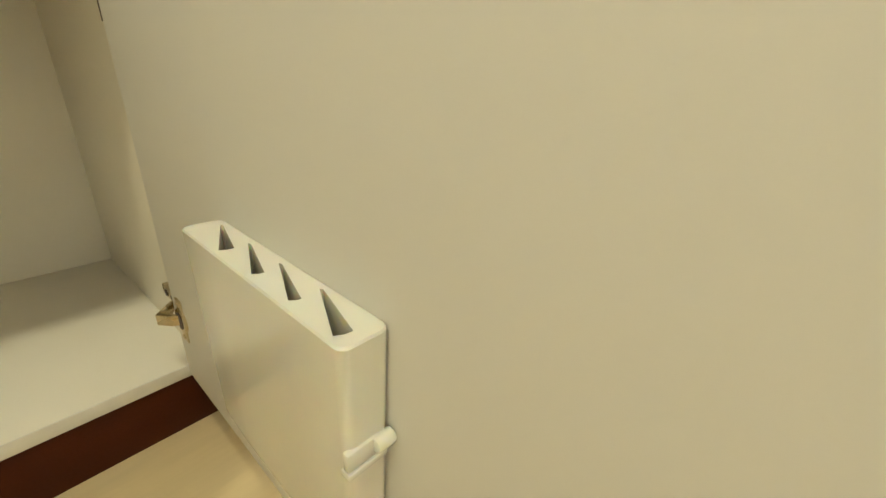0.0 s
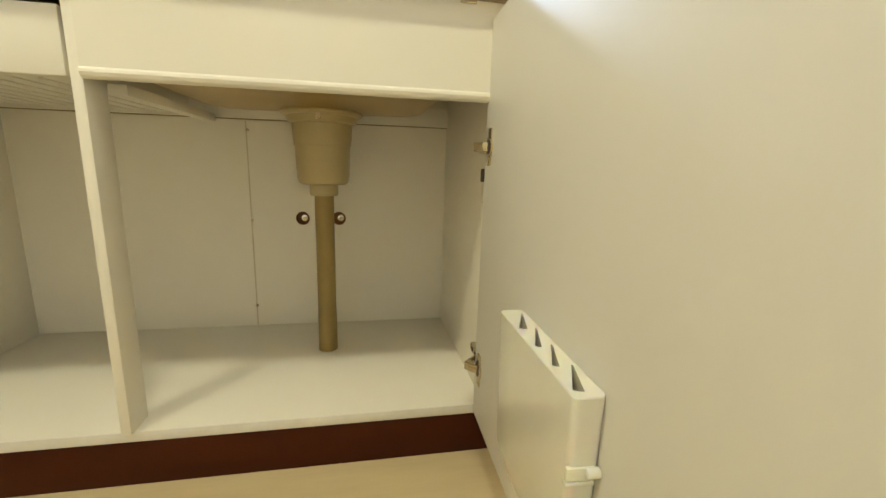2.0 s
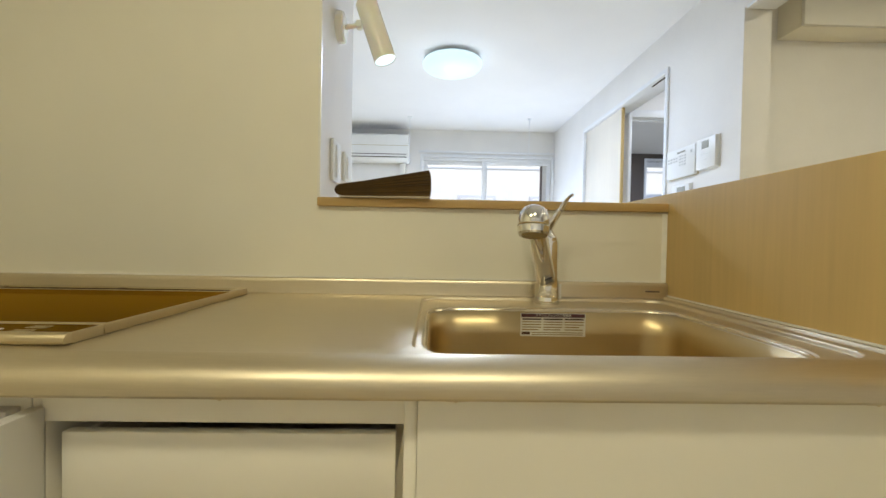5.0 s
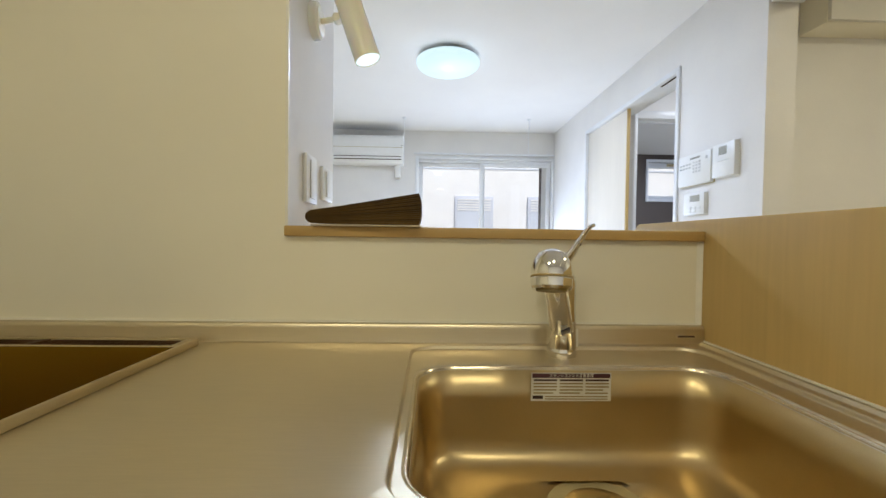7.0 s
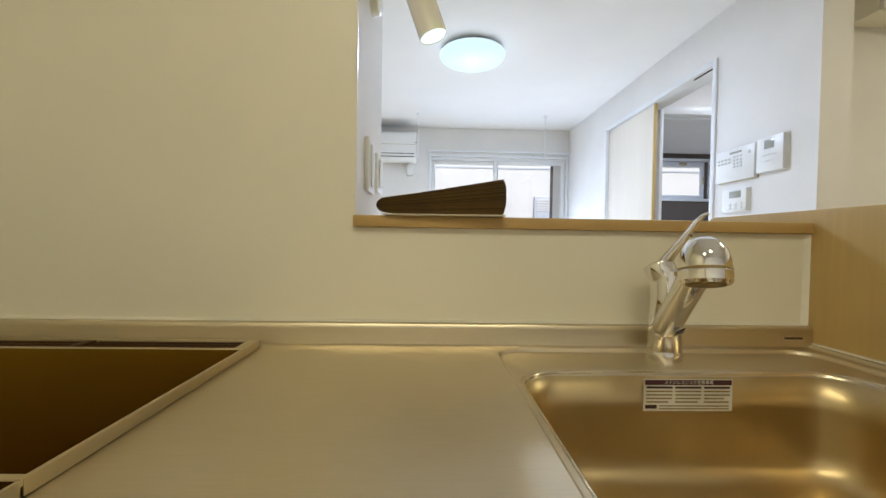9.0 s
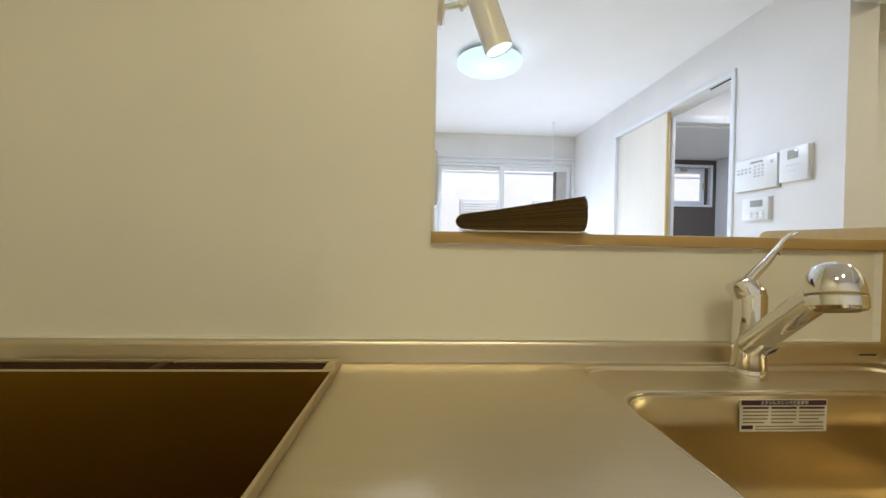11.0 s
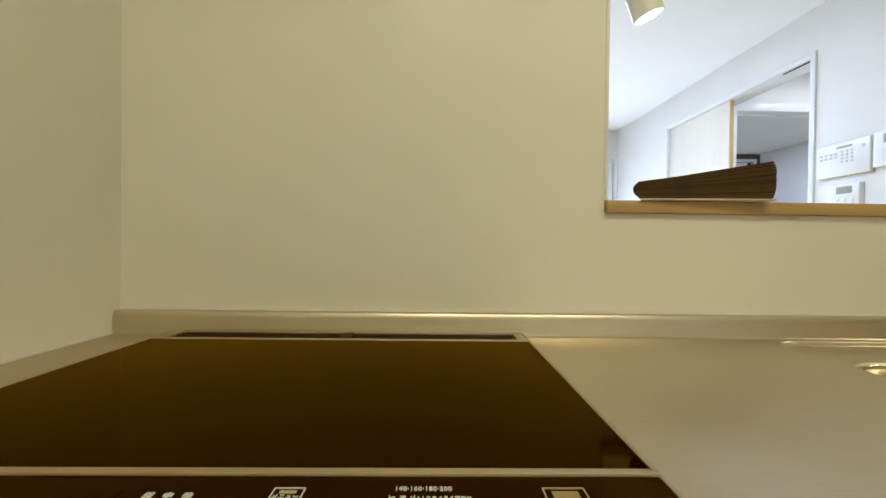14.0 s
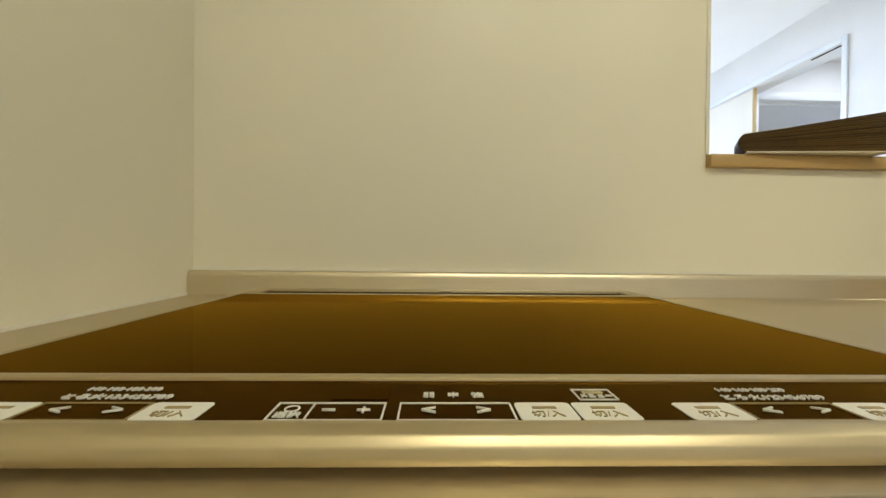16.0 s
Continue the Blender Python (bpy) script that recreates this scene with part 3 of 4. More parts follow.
    # doors, swung out a right angle
    for side, x0, x1, ye in (("l", -0.610, -0.592, -0.165), ("r", 0.440, 0.458, -0.400)):
        hung = part if side == "l" else swung
        door = hung("door", box(x0, x1, ye, 0.2685, 0.079, 0.782, 0.0018), DOORWHITE, c, "white cabinet door standing open")
        s = 1 if side == "l" else -1
        xf = x1 if side == "l" else x0
        xs = -0.597 if side == "l" else 0.462
        for z in (0.581, 0.183):
            plate_bm = box(xf, xf + s * 0.0022, 0.227, 0.245, z - 0.030, z + 0.030, 0.0009)
            rod((xf - s * 0.0001, 0.236, z), (xf + s * 0.0035, 0.236, z), 0.0165, 0.0165, 28, plate_bm)
            hung("hinge", plate_bm, NICKEL, door, "nickel cup hinge")
            hung("hinge_cup", rod((xf + s * 0.0034, 0.236, z), (xf + s * 0.0042, 0.236, z), 0.0115, 0.0115, 24), INK, door, "dark hinge cup")
            for dz in (-0.024, 0.024):
                hung("hinge_screw", rod((xf + s * 0.002, 0.236, z + dz), (xf + s * 0.0036, 0.236, z + dz), 0.0036, 0.0036, 12), NICKEL, door)
            arm = [(xf + s * 0.004, 0.238), (xf + s * 0.012, 0.242), (xf + s * 0.024, 0.258), (xs + s * 0.022, 0.282), (xs + s * 0.0125, 0.286), (xf + s * 0.012, 0.262)]
            part("hinge_arm", prism(arm, "z", z - 0.0075, z + 0.0075, 0.001), NICKEL, c, "nickel hinge arm")
            tail = box(min(xs, xs + s * 0.013), max(xs, xs + s * 0.013), 0.279, 0.3415, z - 0.0085, z + 0.0085, 0.0022)
            part("hinge_mount", tail, NICKEL, c, "nickel hinge mounting plate")
            for y in (0.3015, 0.3245):
                part("hinge_screw", rod((xs + s * 0.0128, y, z), (xs + s * 0.0142, y, z), 0.0048, 0.0048, 14), INK, c)
    # paper stickers on the right inner side
    xs = 0.4617
    st = part("sticker", box(xs - 0.0006, xs, 0.3015, 0.3615, 0.452, 0.545), MELAMINE, c, "small paper notice sticker", 0)
    part("print_block", box(xs - 0.0012, xs - 0.0007, 0.3385, 0.3615, 0.520, 0.545), INK, st, "dark printed block", 0)
    part("print_line", box(xs - 0.0012, xs - 0.0007, 0.3015, 0.3365, 0.5425, 0.545), INK, st, "dark printed line", 0)
    rng = random.Random(4)
    for k in range(14):
        z = 0.536 - 0.0062 * k
        a = 0.287 + rng.random() * 0.006
        part("print_line", box(xs - 0.0011, xs - 0.0007, a, a + 0.012 + rng.random() * 0.012, z, z + 0.0022), PVCL, st, "grey line of print", 0)
        if k % 2:
            part("print_line", box(xs - 0.0011, xs - 0.0007, 0.322, 0.330 + rng.random() * 0.014, z, z + 0.0018), PVCL, st, "grey line of print", 0)
    st = part("sticker", box(xs - 0.0006, xs, 0.3045, 0.3285, 0.205, 0.240), MELAMINE, c, "small paper notice sticker", 0)
    for k in range(4):
        part("print_line", box(xs - 0.0011, xs - 0.0007, 0.3075, 0.3245, 0.211 + 0.0075 * k, 0.213 + 0.0075 * k), PVCL, st, "grey line of print", 0)
    return c


sink_cabinet()


def valves():
    for x in (0.068, 0.165):
        v = thing("stop_valve", (x, 0.78, 0.396), "metal water stop valve behind a round hole", "valve", "water valves")
        part("body", rod((x + 0.004, 0.753, 0.396), (x + 0.004, 0.81, 0.396), 0.009, 0.009, 16, bev=0.001), CHROME, v)
        part("knob", rod((x + 0.006, 0.742, 0.395), (x + 0.006, 0.753, 0.395), 0.0065, 0.0065, 8, bev=0.001), NICKEL, v)
        part("recess", rod((x, 0.768, 0.396), (x, 0.773, 0.396), 0.03, 0.03, 20), RECESS, v, "brown recess")


valves()


def cooktop_cabinet():
    c = thing("cooktop_cabinet", (-0.97, 0.5, 0), "white closed kitchen cabinet under the cooktop", "cabinet")
    part("body", box(XL + 0.001, -0.614, 0.2745, 0.7565, 0.075, 0.79, 0.001), MELAMINE, c)
    part("door", box(XL + 0.003, -0.974, 0.2545, 0.273, 0.082, 0.781, 0.002), DOORWHITE, c)
    part("door", box(-0.970, -0.624, 0.2545, 0.273, 0.082, 0.781, 0.002), DOORWHITE, c)
    part("kickboard", box(XL + 0.001, -0.614, 0.2735, 0.2900, -0.012, 0.0725, 0.0005), KICK, c, "dark brown kickboard")


cooktop_cabinet()


def worktop():
    w = thing("worktop", (-0.43, 0.5, CT - 0.05), "brushed stainless steel worktop with an upstand and moulded sink", "worktop")
    sx0, sx1, sy0, sy1 = -0.19, XP - 0.023, 0.284, 0.826
    hx0, hx1, hy0, hy1 = -0.146, 0.404, 0.300, 0.706
    R = lambda x0, x1, y0, y1, r, z: [(x, y, z) for x, y in rounded(x0, x1, y0, y1, r)]
    I = lambda d, z, r: R(hx0 + d, hx1 - d, hy0 + d, hy1 - d, r, z)
    Z = lambda d, z, r: R(-0.162 + d, XP - 0.030 - d, 0.2875 + d, 0.815 - d, r, z)
    rings = [R(sx0, sx1, sy0, sy1, 0.0005, CM), Z(-0.0025, CM, 0.052), Z(-0.001, CM - 0.0006, 0.051), Z(0.0005, CM - 0.0022, 0.050), Z(0.0022, CT + 0.0016, 0.049), Z(0.0038, CT + 0.0003, 0.048), Z(0.0055, CT, 0.047),
             I(-0.005, CT, 0.071), I(-0.003, CT - 0.0012, 0.070), I(0, CT - 0.0035, 0.067), I(0.004, CT - 0.008, 0.064)]
    plate = loft(rings)
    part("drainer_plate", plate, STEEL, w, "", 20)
    part("sink_rim", loft([I(-0.0026, CT - 0.0027, 0.0690), I(-0.0014, CT - 0.0018, 0.0685), I(0.0002, CT - 0.0018, 0.0675), I(0.0016, CT - 0.0032, 0.0665), I(0.0032, CT - 0.0065, 0.0650)]), RIMSTEEL, w, "bright rounded sink rim", 75)
    basin = [I(0.004, CT - 0.0082, 0.064), I(0.008, CT - 0.06, 0.062), I(0.014, CT - 0.125, 0.062), I(0.018, CT - 0.150, 0.064), I(0.027, CT - 0.163, 0.066), I(0.042, CT - 0.170, 0.070), I(0.075, CT - 0.1735, 0.070)]
    last = basin[-1]
    cx, cy = 0.143, 0.565
    def circle(r, z):
        out = []
        for x, y, _ in last:
            a = math.atan2(y - cy, x - cx)
            out.append((cx + r * math.cos(a), cy + r * math.sin(a), z))
        return out
    basin += [circle(0.092, CT - 0.1765), circle(0.088, CT - 0.1795), circle(0.070, CT - 0.181), circle(0.066, CT - 0.19)]
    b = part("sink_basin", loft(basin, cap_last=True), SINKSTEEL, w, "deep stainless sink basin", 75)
    m = b.modifiers.new("thickness", "SOLIDIFY")
    m.thickness, m.offset = 0.0012, 1
    lab = part("caution_label", box(0.063, 0.211, 0.6952, 0.6962, 0.7755, 0.8275), PRINT, b, "white caution label with small print", 0)
    part("label_band", box(0.065, 0.209, 0.6942, 0.695, 0.8185, 0.8265), BAND, lab, "dark title band", 0)
    part("label_title", words("ステンレスシンク注意事項", 0.0068, pose(0.137, 0.6940, 0.8225, 90, 0, 0)), PRINT, lab, "pale title lettering", 0)
    rng = random.Random(7)
    for col in range(3):
        for k in range(5):
            x = 0.0675 + 0.048 * col
            z = 0.8125 - 0.0058 * k
            part("print_line", box(x, x + 0.043 - rng.random() * 0.012 * (k > 2), 0.6946, 0.6951, z, z + 0.0022 + 0.001 * (k == 0)), INK if k == 0 else PVC, lab, "line of small print", 0)
    part("print_block", box(0.066, 0.085, 0.6946, 0.6951, 0.7795, 0.7855), INK, lab, "dark printed block", 0)
    for k in range(2):
        part("print_line", box(0.089, 0.205, 0.6946, 0.6951, 0.7785 + 0.0045 * k, 0.7803 + 0.0045 * k), PVC, lab, "line of small print", 0)
    # drain cover seen in the basin
    st = part("drain_cover", lathe([(0, 0.004), (0.030, 0.005), (0.050, 0.003), (0.056, 0.0), (0.058, -0.006)], (cx, cy, CT - 0.178)), SINKSTEEL, b, "round steel drain cover")
    part("drain_knob", lathe([(0, 0.012), (0.010, 0.011), (0.013, 0.006), (0.012, 0.0)], (cx, cy, CT - 0.174)), SINKSTEEL, st)
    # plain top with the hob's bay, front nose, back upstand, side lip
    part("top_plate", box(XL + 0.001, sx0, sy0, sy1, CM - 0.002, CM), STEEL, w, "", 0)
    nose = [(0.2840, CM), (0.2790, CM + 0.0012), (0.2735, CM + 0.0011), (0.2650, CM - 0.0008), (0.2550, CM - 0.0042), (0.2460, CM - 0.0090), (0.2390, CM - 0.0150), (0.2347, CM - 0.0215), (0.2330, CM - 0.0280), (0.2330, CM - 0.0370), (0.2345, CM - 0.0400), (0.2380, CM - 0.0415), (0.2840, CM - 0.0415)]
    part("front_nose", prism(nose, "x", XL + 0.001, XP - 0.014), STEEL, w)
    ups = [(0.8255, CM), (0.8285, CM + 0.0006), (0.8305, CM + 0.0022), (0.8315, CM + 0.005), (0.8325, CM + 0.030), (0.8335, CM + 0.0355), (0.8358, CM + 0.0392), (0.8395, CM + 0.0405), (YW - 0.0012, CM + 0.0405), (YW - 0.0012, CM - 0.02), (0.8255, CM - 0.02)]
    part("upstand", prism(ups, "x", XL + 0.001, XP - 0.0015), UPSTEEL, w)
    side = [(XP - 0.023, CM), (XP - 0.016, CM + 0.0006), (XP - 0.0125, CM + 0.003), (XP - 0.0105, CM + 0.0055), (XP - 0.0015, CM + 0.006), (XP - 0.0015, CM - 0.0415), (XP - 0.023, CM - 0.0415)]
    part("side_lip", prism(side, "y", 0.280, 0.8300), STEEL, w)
    part("maker_plate", box(0.412, 0.459, 0.8305, 0.8318, CM + 0.013, CM + 0.024, 0.0004), STEEL, w)
    part("maker_mark", box(0.417, 0.454, 0.8300, 0.8305, CM + 0.0165, CM + 0.0205), INK, w, "plain dark maker's mark", 0)
    part("back_caulk", box(XL + 0.001, XP - 0.001, YW - 0.0050, YW - 0.0004, CM + 0.0407, CM + 0.0440), CAULK, w, "white caulk bead")
    part("side_caulk", box(XP - 0.0045, XP - 0.0004, 0.262, 0.846, CM + 0.0062, CM + 0.0095), CAULK, w, "white caulk bead")
    part("wall_caulk", box(XL + 0.0002, XL + 0.004, 0.24, 0.83, CM + 0.0002, CM + 0.004), CAULK, w, "white caulk bead")


worktop()


def drain_trap():
    cx, cy = 0.143, 0.565
    t = thing("drain_trap", (cx, cy, 0.091), "grey plastic sink trap and drain pipe under the basin", "drain")
    part("flange", lathe([(0, 0.658), (0.088, 0.658), (0.090, 0.653), (0.086, 0.649), (0.078, 0.647), (0.074, 0.635), (0.068, 0.632), (0, 0.632)], (cx, cy, 0)), PVCL, t, "pale grey flange ring")
    part("trap_body", lathe([(0, 0.635), (0.066, 0.635), (0.064, 0.60), (0.062, 0.585), (0.0605, 0.583), (0.058, 0.515), (0.055, 0.503), (0.048, 0.499), (0, 0.499)], (cx, cy, 0)), PVCL, t, "pale grey trap cup")
    part("nut", lathe([(0, 0.4995), (0.031, 0.4995), (0.032, 0.490), (0.032, 0.477), (0.030, 0.473), (0, 0.473)], (cx, cy, 0), 24), PVCL, t, "grey union nut")
    part("pipe", lathe([(0, 0.474), (0.0215, 0.474), (0.0215, 0.20), (0.0225, 0.18), (0.0225, 0.0912), (0, 0.0912)], (cx, cy, 0)), PVC, t, "dark grey drain pipe")
    for k in range(3):
        a = 0.5 + 2.1 * k
        part("clip", box(cx + 0.080 * math.cos(a) - 0.005, cx + 0.080 * math.cos(a) + 0.005, cy + 0.080 * math.sin(a) - 0.005, cy + 0.080 * math.sin(a) + 0.005, 0.637, 0.651, 0.001), NICKEL, t, "small clip")


drain_trap()


def knife_holder():
    k = thing("knife_holder", (0.405, -0.065, 0.17), "white plastic knife holder on the inside of a cabinet door", "knife holder")
    x0, x1, y0, y1, zt, zb = 0.4105, 0.4396, -0.163, 0.042, 0.370, 0.165
    r = lambda a, b, c, d, rad, z: [(x, y, z) for x, y in rounded(a, b, c, d, rad, 4, 4)]
    shell = loft([r(x0 + 0.010, x1, y0 + 0.02, y1 - 0.02, 0.006, zb), r(x0 + 0.003, x1, y0 + 0.004, y1 - 0.004, 0.006, zb + 0.03), r(x0, x1, y0, y1, 0.006, zt - 0.006), r(x0, x1, y0, y1, 0.006, zt - 0.0012), r(x0 + 0.001, x1, y0 + 0.001, y1 - 0.001, 0.006, zt)], True, False)
    body = swung("shell", shell, PLASTIC, k)
    # top plate with four tapering slots that go down into the body
    top = bmesh.new()
    rim = [(x, y) for x, y in rounded(x0 + 0.001, x1, y0 + 0.001, y1 - 0.001, 0.006, 4, 4)]
    edges = []
    def loop(pts, z):
        vs = [top.verts.new((x, y, z)) for x, y in pts]
        return vs, [top.edges.new((vs[i], vs[(i + 1) % len(vs)])) for i in range(len(vs))]
    vs, es = loop(rim, zt)
    edges += es
    slots = []
    for ya, yb, xa, xb, w in ((0.029, -0.020, 0.4345, 0.4150, 0.0090), (-0.019, -0.067, 0.4342, 0.4155, 0.0065), (-0.062, -0.109, 0.4342, 0.4160, 0.0060), (-0.107, -0.152, 0.4350, 0.4150, 0.0092)):
        pts = [(xb, yb + 0.0015), (xb + w * 0.5, yb - 0.001), (xb + w, yb - 0.0015), (xa + 0.0012, ya - 0.002), (xa, ya)]
        vs, es = loop(pts, zt)
        edges += es
        slots.append((vs, pts))
    bmesh.ops.triangle_fill(top, edges=edges, use_beauty=True, use_dissolve=False)
    for vs, pts in slots:
        for f in [f for f in top.faces if all(v in vs for v in f.verts)]:
            top.faces.remove(f)
        low = [top.verts.new((x, y, zt - 0.09)) for x, y in pts]
        for i in range(len(vs)):
            top.faces.new((vs[i], vs[(i + 1) % len(vs)], low[(i + 1) % len(vs)], low[i]))
        top.faces.new(low)
    swung("slotted_top", top, PLASTIC, k, "top plate with four knife slots")
    swung("lock_recess", box(x0 - 0.0004, x1 - 0.004, y0 - 0.0006, y0 + 0.004, 0.2935, 0.306, 0.001), PLASTIC, k, "lock recess")
    swung("lock_tab", rod((x0 + 0.016, y0 - 0.0015, 0.3015), (x1 - 0.001, y0 - 0.0015, 0.3015), 0.0047, 0.0047, 20, bev=0.001), PLASTIC, k, "white lock tab")
    swung("lock_ledge", box(x0 - 0.0010, x1 - 0.004, y0 - 0.0016, y0 + 0.006, 0.2885, 0.2932, 0.0012), PLASTIC, k, "white lock ledge")


knife_holder()


def faucet():
    f = thing("faucet", (0.144, 0.778, CT), "chrome single-lever kitchen faucet with a pull-out head", "faucet")
    bx, by = 0.144, 0.778
    part("base_ring", lathe([(0, 0), (0.0295, 0), (0.030, 0.004), (0.0295, 0.014), (0.0285, 0.0165), (0.0285, 0.018), (0, 0.018)], (bx, by, CT)), CHROME, f)
    part("body", lathe([(0, 0.018), (0.0285, 0.018), (0.0275, 0.05), (0.0265, 0.10), (0.0265, 0.150), (0.0255, 0.1535), (0, 0.154)], (bx, by, CT)), CHROME, f)
    P = [(bx - 0.004, by - 0.010, CT + 0.060), (bx - 0.009, by - 0.022, CT + 0.067), (bx - 0.022, by - 0.055, CT + 0.086), (bx - 0.045, by - 0.115, CT + 0.121), (bx - 0.070, by - 0.18, CT + 0.158), (bx - 0.084, by - 0.215, CT + 0.177)]
    part("spout", tube(P, [0.0215, 0.0222, 0.0220, 0.0206, 0.0196, 0.0192], 28), CHROME, f)
    hx, hy, hz = bx - 0.094, by - 0.240, CT + 0.190
    dome = [(0, 0.030), (0.010, 0.029), (0.019, 0.024), (0.0255, 0.014), (0.0285, 0.002), (0.029, -0.008), (0.0285, -0.0105), (0.0285, -0.012), (0.0295, -0.014), (0.029, -0.025), (0.0265, -0.029), (0, -0.0285)]
    head = part("spray_head", lathe(dome, (hx, hy, hz), 40, axis=(0.06, 0.22, 1)), CHROME, f, "domed chrome spray head")
    part("spray_seam", lathe([(0.0292, -0.0095), (0.0296, -0.011), (0.0292, -0.0125)], (hx, hy, hz), 40, axis=(0.06, 0.22, 1)), PVC, head, "thin seam ring")
    part("spray_plate", lathe([(0, -0.031), (0.021, -0.031), (0.022, -0.0285), (0, -0.0285)], (hx, hy, hz), 32, axis=(0.06, 0.22, 1)), PVC, head, "grey spray plate")
    part("neck_collar", tube([(hx + 0.006, hy + 0.016, hz - 0.012), (hx + 0.002, hy + 0.006, hz - 0.002)], [0.0195, 0.020], 24), CHROME, head)
    tilt = Vector((-0.40, 0.26, 0.88)).normalized()
    part("body_cap", lathe([(0, 0.0), (0.0245, 0.0), (0.0235, 0.008), (0.018, 0.014), (0, 0.016)], (bx, by, CT + 0.1535), 32), CHROME, f)
    lv = part("lever_hub", lathe([(0, 0.0), (0.0235, 0.0), (0.0258, 0.004), (0.0262, 0.010), (0.0262, 0.028), (0.0245, 0.0325), (0.020, 0.0345), (0, 0.0352)], (bx - 0.001, by + 0.001, CT + 0.147), 36, axis=tilt), CHROME, f)
    T = [(bx - 0.006, by + 0.002, CT + 0.172), (bx + 0.004, by - 0.007, CT + 0.192), (bx + 0.016, by - 0.018, CT + 0.214), (bx + 0.026, by - 0.027, CT + 0.236), (bx + 0.033, by - 0.033, CT + 0.251), (bx + 0.040, by - 0.038, CT + 0.260), (bx + 0.047, by - 0.043, CT + 0.264)]
    part("lever", tube(T, [0.0185, 0.0155, 0.0115, 0.0085, 0.0070, 0.0060, 0.0048], 20, 0.62), CHROME, lv, "chrome lever, raised")
    # brown reflection on the chrome lever, put in as a coloured dot
    part("reflection_dot", rod((bx + 0.022, by - 0.0335, CT + 0.225), (bx + 0.0225, by - 0.0345, CT + 0.2255), 0.0025, 0.0025, 12), BROWNPAPER, lv, "small red-brown dot painted as a reflection")
    d = Vector((-0.35, -0.75, 0.56)).normalized()
    n = (Vector((-0.1, -1, 0)) - Vector((-0.1, -1, 0)).dot(d) * d).normalized()
    m3 = Matrix((d.cross(n), d, n)).transposed().to_4x4()

    def patch(along, length, wide, lift, mat, parent, name, label):
        own = bmesh.new()
        bmesh.ops.create_cube(own, size=1, matrix=Matrix.Translation(Vector((bx - 0.022, by - 0.055, CT + 0.083)) + (along - 0.012) * d + (0.0226 + lift) * n) @ m3 @ Matrix.Diagonal((wide, length, 0.0008, 1)))
        return part(name, own, mat, parent, label, 0)

    st = patch(0.004, 0.024, 0.018, 0.0, PRINT, f, "sticker", "small white sticker")
    for along, length in ((0.012, 0.007), (0.004, 0.003), (-0.003, 0.003)):
        patch(along, length, 0.0175, 0.0006, STRIPE, st, "sticker_stripe", "dark blue stripe")
    part("tag", box(bx + 0.028, bx + 0.048, 0.815, 0.8165, CT + 0.006, CT + 0.045, 0.0005), PRINT, f, "small white paper tag behind the body", 0)


faucet()


